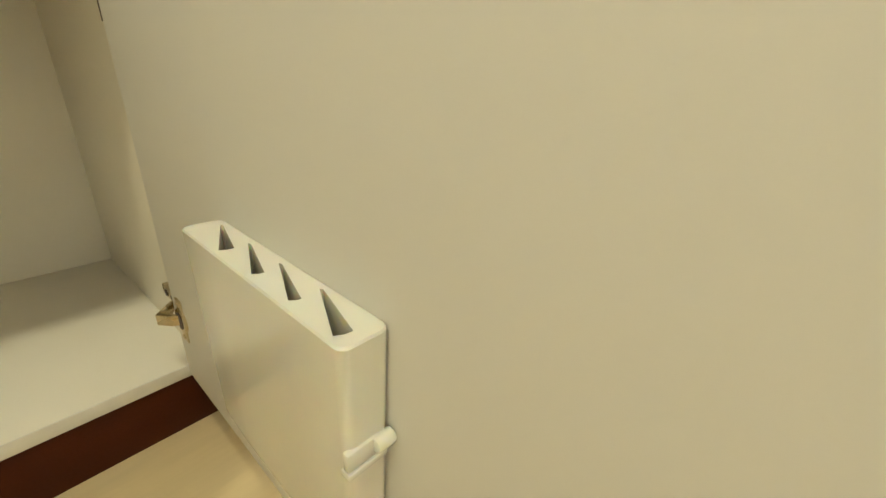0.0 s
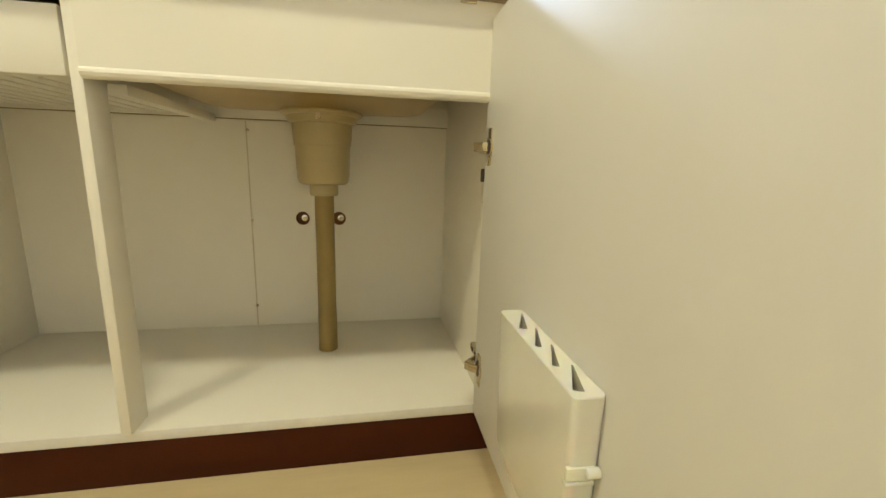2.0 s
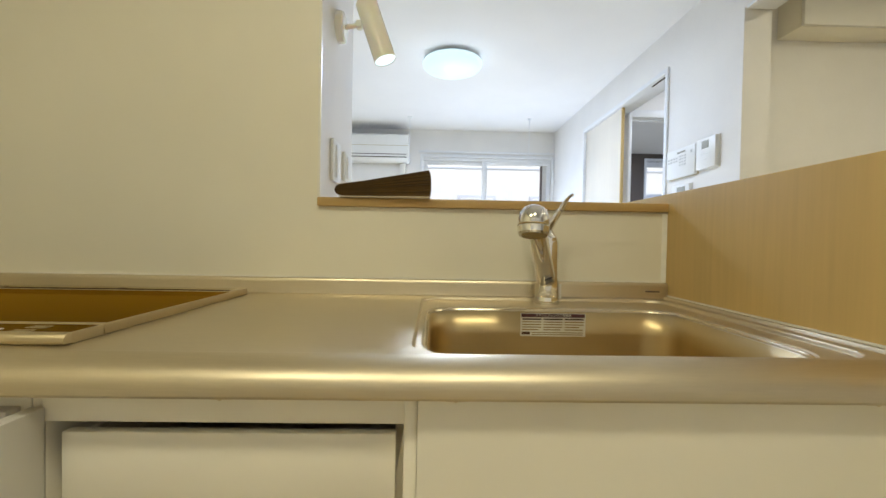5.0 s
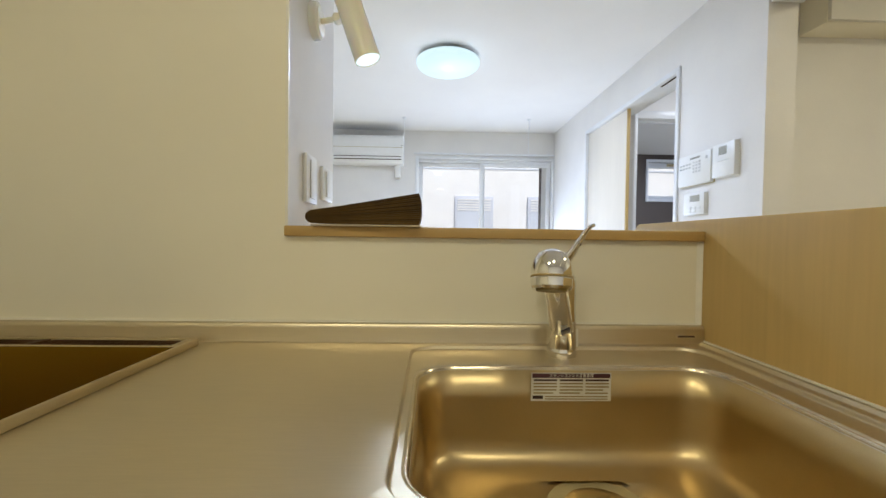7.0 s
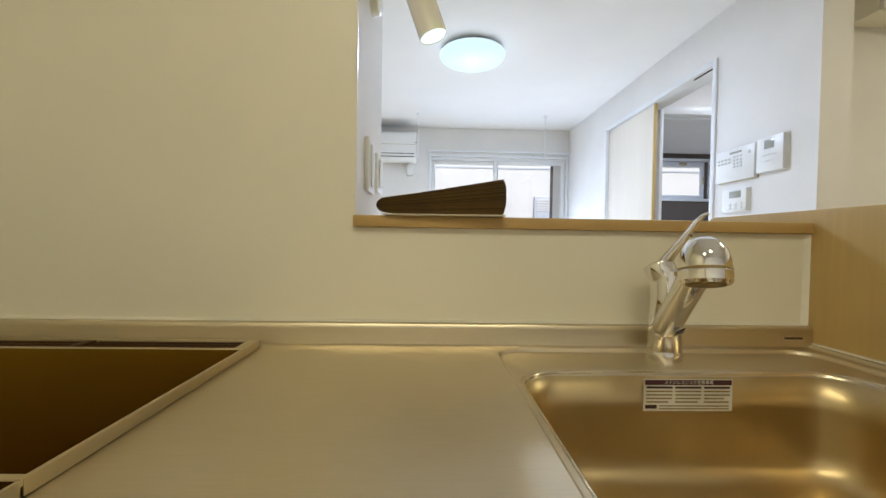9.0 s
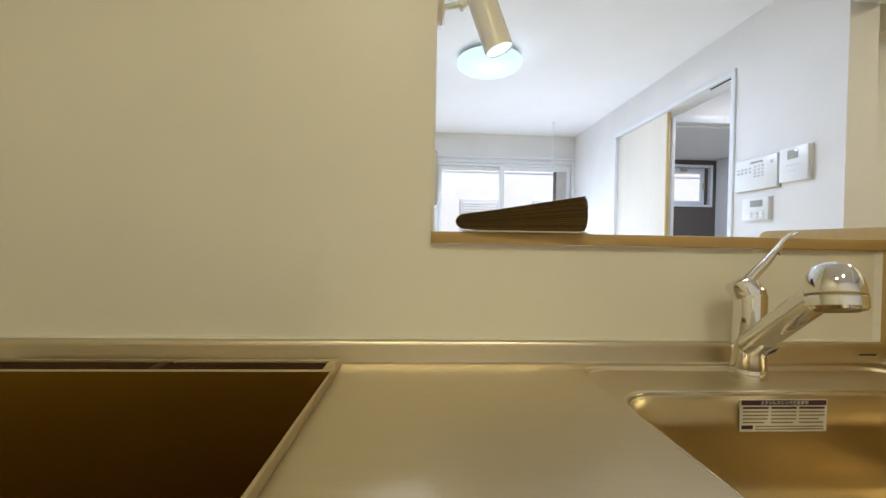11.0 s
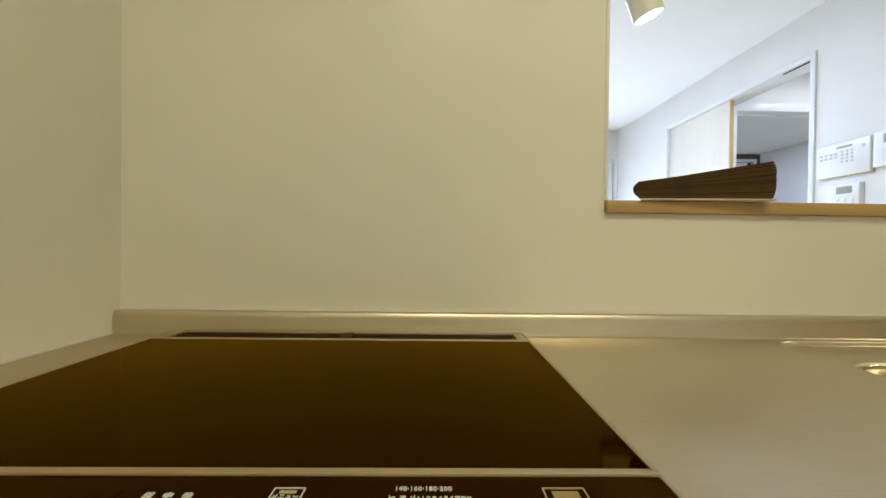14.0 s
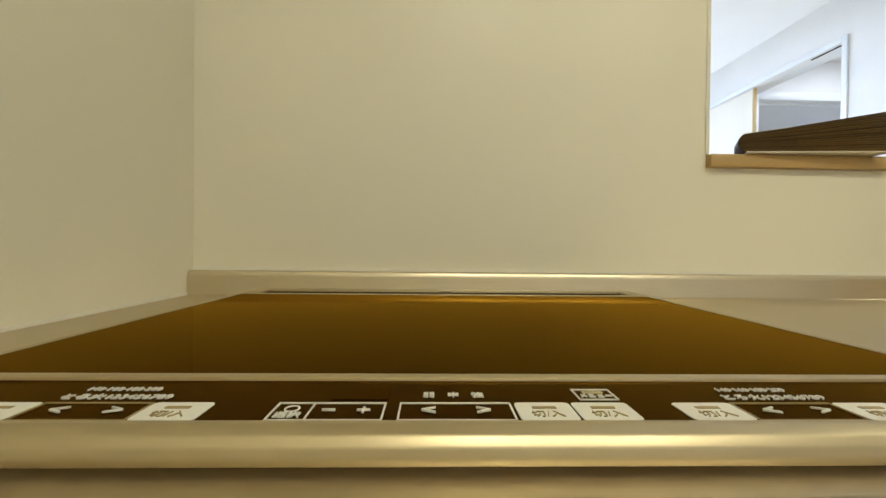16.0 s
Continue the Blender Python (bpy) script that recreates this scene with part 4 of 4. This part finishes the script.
def cooktop():
    x0, x1, y0, y1, zt = -1.188, -0.597, 0.300, 0.803, CM + 0.0145
    c = thing("cooktop", (-0.912, 0.55, CM), "black glass induction cooktop with a steel trim and touch panel", "cooktop")
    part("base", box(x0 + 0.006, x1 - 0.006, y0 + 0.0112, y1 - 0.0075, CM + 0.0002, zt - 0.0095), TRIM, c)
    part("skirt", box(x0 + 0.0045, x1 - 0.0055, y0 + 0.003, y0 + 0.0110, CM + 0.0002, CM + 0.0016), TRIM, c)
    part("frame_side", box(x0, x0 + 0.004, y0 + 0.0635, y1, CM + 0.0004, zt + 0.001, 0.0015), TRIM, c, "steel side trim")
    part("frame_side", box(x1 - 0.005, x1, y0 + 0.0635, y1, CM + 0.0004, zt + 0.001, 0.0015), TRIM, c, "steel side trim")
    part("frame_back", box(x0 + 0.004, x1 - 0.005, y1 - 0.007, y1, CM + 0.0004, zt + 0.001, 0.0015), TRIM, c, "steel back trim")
    part("glass_plate", box(x0 + 0.004, x1 - 0.005, y0 + 0.0705, y1 - 0.070, zt - 0.005, zt), BLACKGLASS, c, "glossy black glass plate", 0)
    part("glass_seam", box(x0 + 0.004, x1 - 0.005, y1 - 0.070, y1 - 0.059, zt - 0.005, zt + 0.0006, 0.0006), TRIM, c, "thin steel joint")
    v = part("vent_tray", box(x0 + 0.004, x1 - 0.005, y1 - 0.059, y1 - 0.007, zt - 0.009, zt - 0.006), DARK, c, "dark exhaust vent")
    for k in range(112):
        x = x0 + 0.022 + 0.0049 * k
        if abs(x - (x0 + x1) / 2) > 0.012:
            part("vent_slat", box(x, x + 0.0026, y1 - 0.0585, y1 - 0.0075, zt - 0.0058, zt - 0.0030), VENT, v)
    for y in (y1 - 0.045, y1 - 0.033, y1 - 0.021):
        part("vent_bar", box(x0 + 0.020, x1 - 0.020, y, y + 0.0016, zt - 0.0029, zt - 0.0018), VENT, v)
    for xa, xb in ((x0 + 0.0042, x0 + 0.020), (x1 - 0.020, x1 - 0.0052)):
        part("vent_end", box(xa, xb, y1 - 0.0588, y1 - 0.0075, zt - 0.0058, zt + 0.0004, 0.001), TRIM, v, "steel vent end")
    part("vent_bridge", box((x0 + x1) / 2 - 0.009, (x0 + x1) / 2 + 0.009, y1 - 0.0580, y1 - 0.008, zt - 0.0058, zt - 0.0012, 0.001), VENT, v, "dark centre bridge")
    part("panel_trim", box(x0 + 0.001, x1 - 0.001, y0 + 0.0615, y0 + 0.0690, zt - 0.006, zt + 0.0018, 0.0016), TRIM, c, "raised steel bar")
    panel = part("touch_panel", box(x0 + 0.004, x1 - 0.004, y0 + 0.010, y0 + 0.0613, zt - 0.006, zt - 0.0003), DARKPRINT, c, "dark touch control panel", 0)
    nose = [(y0 + 0.0105, zt - 0.0055), (y0 + 0.0105, zt + 0.001), (y0 + 0.006, zt + 0.0014), (y0 + 0.001, zt - 0.001), (y0 - 0.002, zt - 0.0045), (y0 - 0.003, zt - 0.0085), (y0 - 0.0022, CM + 0.0030), (y0 + 0.0, CM + 0.0018), (y0 + 0.0105, CM + 0.0018)]
    for xa, xb in ((x0 + 0.0002, x0 + 0.0038), (x1 - 0.0038, x1 - 0.0002)):
        part("panel_end", box(xa, xb, y0 + 0.0107, y0 + 0.0612, CM + 0.0004, zt + 0.0004, 0.0008), TRIM, c, "steel panel end")
    part("front_trim", prism(nose, "x", x0, x1, 0.0008), TRIM, c, "rounded steel front trim")
    zp = zt + 0.0004
    def pad(a, b, y, h, word):
        p = part("touch_pad", prism(rounded(a, b, y, y + h, 0.002, 3, 2), "z", zt - 0.0004, zt + 0.0002), PRINT, panel, "white touch pad", 0)
        if word:
            part("pad_lettering", words(word, h * 0.36, pose((a + b) / 2, y + h * 0.30, zp, 0, 0, 0), 0.0002, width=(b - a) * 0.55), PVC, p, "brown lettering", 0)
        part("pad_mark", box((a + b) / 2 - h * 0.28, (a + b) / 2 + h * 0.28, y + h * 0.62, y + h * 0.74, zt + 0.0002, zt + 0.0005), PVC, p, "small dark symbol", 0)
    def outline(a, b, y, h, t=0.0008, mat=None):
        bm = box(a, b, y, y + t, zt - 0.0004, zt + 0.0003)
        for q in ((a, b, y + h - t, y + h), (a, a + t, y, y + h), (b - t, b, y, y + h)):
            box(q[0], q[1], q[2], q[3], zt - 0.0004, zt + 0.0003, bm=bm)
        part("key_outline", bm, mat or PRINT, panel, "thin printed outline", 0)
    def ink(word, size, x, y, width=None):
        part("panel_lettering", words(word, size, pose(x, y, zp, 0, 0, 0), width=width), PRINT, panel, "pale lettering", 0)
    H = 0.0190
    yb = y0 + 0.0118
    # heater groups: pad, arrows, pad
    for gx in (-1.112, -0.804):
        pad(gx, gx + 0.0270, yb, H, "切/入")
        outline(gx + 0.0275, gx + 0.0750, yb, H, mat=PVC)
        ink("<", 0.013, gx + 0.040, yb + H / 2)
        ink(">", 0.013, gx + 0.064, yb + H / 2)
        pad(gx + 0.0755, gx + 0.1020, yb, H, "切/入")
        ink("とろ火123456789", 0.0066, gx + 0.0535, yb + H + 0.0058, 0.049)
        ink("140·160·180·200", 0.0056, gx + 0.0500, yb + H + 0.0160, 0.034)
    # timer
    outline(-0.982, -0.934, yb, H)
    part("key_outline", box(-0.9662, -0.9655, yb, yb + H, zt - 0.0004, zt + 0.0003), PRINT, panel, "thin printed divider", 0)
    ink("選択", 0.0056, -0.974, yb + 0.0045)
    part("clock_mark", lathe([(0.0026, 0.0), (0.0034, 0.0), (0.0034, 0.0004), (0.0026, 0.0004), (0.0026, 0.0)], (-0.974, yb + 0.0118, zt), 20), PRINT, panel, "small clock symbol", 0)
    ink("−", 0.012, -0.958, yb + H / 2)
    ink("+", 0.012, -0.943, yb + H / 2)
    part("display_window", box(-0.960, -0.934, yb + H + 0.004, yb + H + 0.016, zt - 0.0004, zt + 0.0001), BLACKGLASS, panel, "dark display window", 0)
    # grill
    outline(-0.928, -0.878, yb, H)
    ink("<", 0.013, -0.915, yb + H / 2)
    ink(">", 0.013, -0.891, yb + H / 2)
    for n, w in enumerate("弱中強"):
        ink(w, 0.0062, -0.915 + 0.0115 * n, yb + H + 0.0085)
    pad(-0.8765, -0.8515, yb, H, "切/入")
    pad(-0.8505, -0.8250, yb, H, "切/入")
    outline(-0.8445, -0.8255, yb + H + 0.0038, 0.0138)
    ink("メニュー", 0.0052, -0.835, yb + H + 0.0078, 0.0155)
    part("key_mark", box(-0.840, -0.830, yb + H + 0.0118, yb + H + 0.0145, zt - 0.0004, zt + 0.0003), PVCL, panel, "small printed symbol", 0)
    # right hand keys and left print
    for y in (yb - 0.0025, yb + H + 0.0030):
        outline(-0.681, -0.655, y + 0.001, 0.0140, mat=PVCL)
        part("key_mark", box(-0.676, -0.660, y + 0.004, y + 0.0112, zt - 0.0004, zt + 0.0003), PVC, panel, "small printed symbol", 0)
    part("maker_mark", box(-1.165, -1.135, yb + 0.003, yb + 0.010, zt - 0.0004, zt + 0.0003), PRINT, panel, "plain pale maker's mark", 0)
    part("model_mark", box(-1.130, -1.117, yb + 0.004, yb + 0.007, zt - 0.0004, zt + 0.0003), PVC, panel, "small printed mark", 0)
    for n in range(4):
        part("key_mark", box(-1.146 + 0.0075 * n, -1.141 + 0.0075 * n, yb + 0.0215, yb + 0.0265, zt - 0.0004, zt + 0.0003), PVCL, panel, "small printed symbol", 0)


cooktop()


def fan_folder():
    f = thing("ribbed_folder", (-0.28, 0.92, 1.0950), "dark brown wedge-shaped folder with ribbed edges lying on the sill", "folder")
    n, xr, xl = 15, -0.145, -0.376
    rng = random.Random(11)
    def turned(bm):
        # the folder lies a little askew, its closed end rounded off towards the back
        for vert in bm.verts:
            x, y = vert.co.x, vert.co.y
            back = max(0.0, min(1.0, (y - 0.826) / 0.078))
            closed = max(0.0, min(1.0, (-0.30 - x) / 0.09))
            vert.co.x = x + 0.052 * back * closed
            vert.co.z += 0.007 * back * closed * (vert.co.z > 1.115)
            vert.co.y = y - 0.078 * (x + 0.26)
        return bm
    z = 1.0950
    for k in range(n):
        m = (k + 0.5) / n
        a0, a1 = 0.0045 + 0.0665 * k / n, 0.0045 + 0.0665 * (k + 0.93) / n
        b0, b1 = 0.0055 + 0.028 * k / n, 0.0055 + 0.028 * (k + 0.93) / n
        bulge = 0.017 * math.sqrt(max(0.0, 1 - (2 * m - 1) ** 2))
        end = xr - 0.006 * abs(2 * m - 1) ** 3 - 0.0004 * rng.random()
        h = lambda u, lo, hi: z + lo + (hi - lo) * u
        out = [(xl - bulge, h(0, b0, a0)), (-0.30, h(0.33, b0, a0)), (end, h(1, b0, a0)), (end, h(1, b1, a1)), (-0.30, h(0.33, b1, a1)), (xl - bulge, h(0, b1, a1))]
        part("leaf", turned(prism(out, "y", 0.8245 + 0.0016 * rng.random(), 0.905, 0.0005)), LEATHER, f, "dark ribbed leaf")
    core = [(xl, 1.1010), (-0.30, 1.1010), (xr - 0.012, 1.1010), (xr - 0.012, 1.1640), (-0.30, 1.1380), (xl, 1.1270)]
    part("core", turned(prism(core, "y", 0.832, 0.900)), LEATHER, f)
    part("bottom_cover", turned(box(xl - 0.004, xr - 0.002, 0.8225, 0.907, 1.0952, 1.0985, 0.0008)), PALEEDGE, f, "pale thin bottom cover")
    top = [(xl - 0.009, 1.1275), (xl + 0.07, 1.1387), (xl + 0.07, 1.1395), (xl - 0.009, 1.1285)]
    part("pale_line", turned(prism(top, "y", 0.8235, 0.835)), PALEEDGE, f, "pale edge line")
    p = thing("paper_sheet", (-0.13, 0.95, 1.0950), "white paper sheet lying beside the folder", "paper")
    part("sheet", box(-0.155, -0.120, 0.86, 1.00, 1.0952, 1.0972), PRINT, p, "", 0)


fan_folder()

# ---- wall controls and living room things ----


def switch(y0, y1, z0, z1, name, label):
    x = -0.435
    s = thing(name, (x, (y0 + y1) / 2, z0), label, "switch")
    part("plate", box(x, x + 0.010, y0, y1, z0, z1, 0.003), DEVICE, s)
    part("rocker", box(x + 0.0102, x + 0.0135, y0 + 0.025, y1 - 0.025, z0 + 0.012, z1 - 0.012, 0.002), DEVICE, s)


switch(0.955, 1.045, 1.155, 1.275, "light_switch", "white wall light switch on the opening's side")
switch(1.105, 1.215, 1.175, 1.27, "wall_socket", "white wall socket plate on the opening's side")


def control(name, y0, y1, z0, z1, label, lcd, keys, depth=0.024):
    c = thing(name, (XR, (y0 + y1) / 2, z0), label, "control panel")
    part("case", box(XR - depth, XR, y0, y1, z0, z1, 0.004), DEVICE, c)
    part("back_plate", box(XR - 0.006, XR - 0.0001, y0 - 0.003, y1 + 0.003, z0 - 0.003, z1 + 0.003, 0.001), PVCL if name == "alarm_panel" else DEVICE, c)
    xf = XR - depth
    part("display", box(xf - 0.001, xf + 0.001, lcd[0], lcd[1], lcd[2], lcd[3], 0.0005), LCD, c, "grey display")
    for a, b, p, q in keys:
        part("key", box(xf - 0.003, xf + 0.001, a, b, p, q, 0.001), KEYGREY if name == "alarm_panel" else DEVICE, c, "small key")
    return c


K = []
for r in range(4):
    for k in range(3):
        K.append((2.056 + 0.024 * k, 2.068 + 0.024 * k, 1.452 + 0.017 * r - 0.010, 1.4605 + 0.017 * r - 0.010))
for r in range(2):
    for k in range(4):
        K.append((2.136 + 0.026 * k, 2.150 + 0.026 * k, 1.470 + 0.018 * r, 1.479 + 0.018 * r))
K.append((2.001, 2.016, 1.500, 1.515))
control("alarm_panel", 1.978, 2.246, 1.378, 1.543, "white wall alarm panel with round keys and a display", (2.061, 2.141, 1.515, 1.525), K)
control("bath_controller", 1.816, 1.966, 1.390, 1.550, "white wall controller with a small grey display", (1.866, 1.921, 1.495, 1.535), [(1.851 + 0.022 * k, 1.862 + 0.022 * k, 1.464, 1.469) for k in range(4)] + [(1.876, 1.916, 1.438, 1.441)])
control("heating_controller", 2.026, 2.196, 1.220, 1.334, "white wall controller with a grey display and keys", (2.061, 2.141, 1.288, 1.322), [(2.051 + 0.038 * k, 2.078 + 0.038 * k, 1.232 + 0.018 * r, 1.244 + 0.018 * r) for k in range(3) for r in range(2)], 0.02)


def ceiling_lamp():
    x, y = -0.026, 2.78
    l = thing("ceiling_lamp", (x, y, 2.19), "round white ceiling lamp, switched on", "ceiling lamp")
    part("base", lathe([(0, 2.3195), (0.15, 2.3195), (0.15, 2.297), (0, 2.297)], (x, y, 0), 48), DEVICE, l)
    part("top_plate", lathe([(0, 2.2968), (0.196, 2.2968), (0.202, 2.2935), (0.202, 2.2905), (0, 2.2905)], (x, y, 0), 56), DEVICE, l, "white lamp plate")
    d = part("shade", lathe([(0.208, 2.2900), (0.2135, 2.282), (0.2135, 2.268), (0.208, 2.254), (0.190, 2.239), (0.150, 2.224), (0.09, 2.214), (0.0, 2.211)], (x, y, 0), 64), LAMPFACE, l, "glowing white diffuser", 60)
    d.visible_shadow = False


ceiling_lamp()


def downlights():
    for x in (0.08, -0.70):
        d = thing("downlight", (x, -0.50, 2.288), "warm white round kitchen ceiling light", "ceiling lamp", "kitchen ceiling lights")
        part("ring", lathe([(0.060, 2.3195), (0.075, 2.3195), (0.074, 2.313), (0.062, 2.311), (0.060, 2.3195)], (x, -0.50, 0), 36), DEVICE, d)
        part("lens", lathe([(0, 2.3188), (0.0595, 2.3188), (0.0595, 2.3165), (0, 2.3160)], (x, -0.50, 0), 32), WARMFACE, d, "glowing warm lens")


downlights()


def spot_lamp():
    bx, by, bz = -0.435, 1.03, 1.625
    s = thing("spot_lamp", (bx, by, bz - 0.06), "white wall spotlight, switched on, on the opening's side", "spotlight")
    part("wall_plate", lathe([(0, 0.022), (0.036, 0.022), (0.044, 0.018), (0.046, 0.0), (0, 0.0)], (bx, by, bz), 36, axis=(1, 0, 0)), PLASTIC, s)
    part("arm", rod((bx + 0.02, by, bz), (bx + 0.075, by - 0.018, bz), 0.007, 0.007, 16), PLASTIC, s)
    part("joint", rod((bx + 0.066, by - 0.027, bz), (bx + 0.066, by - 0.003, bz), 0.011, 0.011, 20, bev=0.002), PLASTIC, s)
    a, b = Vector((-0.349, 1.005, 1.690)), Vector((-0.2885, 0.995, 1.518))
    way = (b - a).normalized()
    t = part("tube", lathe([(0, 0), (0.026, 0), (0.032, 0.006), (0.0325, 0.185), (0.031, 0.187), (0.030, 0.183), (0, 0.182)], a, 36, axis=way), PLASTIC, s)
    part("lens", lathe([(0, 0.1845), (0.0298, 0.1845), (0.0298, 0.1825)], a, 32, axis=way), SPOTFACE, s, "glowing round lens")


spot_lamp()


def air_conditioner():
    a = thing("air_conditioner", (-0.82, 4.7200, 1.90), "white wall air conditioner with a louvre", "air conditioner")
    out = [(4.7180, 1.905), (4.7180, 2.20), (4.4900, 2.20), (4.4720, 2.192), (4.4660, 2.17), (4.4660, 2.02), (4.4800, 1.955), (4.5200, 1.915), (4.5600, 1.905)]
    part("case", prism(out, "x", -1.25, -0.45, 0.003), DEVICE, a)
    part("front_seam", box(-1.222, -0.452, 4.4645, 4.4662, 2.065, 2.069), PVCL, a, "thin grey seam")
    for z, y in ((1.975, 4.4690), (1.945, 4.4770)):
        part("louvre", box(-1.20, -0.47, y, y + 0.012, z, z + 0.012, 0.002), DEVICE, a)
        part("louvre_gap", box(-1.20, -0.47, y + 0.006, y + 0.02, z - 0.007, z - 0.0005), DARK, a, "dark outlet gap")
    part("lamp_dot", box(-0.47, -0.44, 4.4648, 4.4662, 2.085, 2.09), LCD, a)
    part("pipe_cover", box(-0.555, -0.49, 4.6400, 4.7180, 1.765, 1.9045, 0.006), DEVICE, a, "white pipe cover")


air_conditioner()


def hanger(x, y):
    h = thing("laundry_hanger", (x, y, 1.82), "thin white ceiling rod for a laundry pole", "laundry hook", "ceiling laundry rods")
    part("ceiling_cap", lathe([(0, 2.3198), (0.024, 2.3198), (0.024, 2.314), (0.010, 2.306), (0, 2.306)], (x, y, 0), 24), ALU, h)
    part("rod", rod((x, y, 1.85), (x, y, 2.308), 0.0042, 0.0042, 12), ALU, h)
    ring = bmesh.new()
    for k in range(20):
        a, b = 2 * math.pi * k / 20, 2 * math.pi * (k + 1) / 20
        rod((x + 0.020 * math.cos(a), y, 1.832 + 0.020 * math.sin(a)), (x + 0.020 * math.cos(b), y, 1.832 + 0.020 * math.sin(b)), 0.004, 0.004, 8, ring)
    part("ring", ring, ALU, h)


hanger(-0.42, 4.22)
hanger(0.867, 4.20)


def passage_box():
    b = thing("upper_cabinet", (2.1, 1.9, 2.10), "white wall cabinet under the passage ceiling", "wall cabinet")
    part("body", box(1.70, 2.599, 1.835, 1.9795, 2.105, 2.3195, 0.002), MELAMINE, b)
    part("door", box(1.702, 2.148, 1.815, 1.8345, 2.107, 2.297, 0.002), DOORWHITE, b)
    part("door", box(2.152, 2.597, 1.815, 1.8345, 2.107, 2.297, 0.002), DOORWHITE, b)


passage_box()
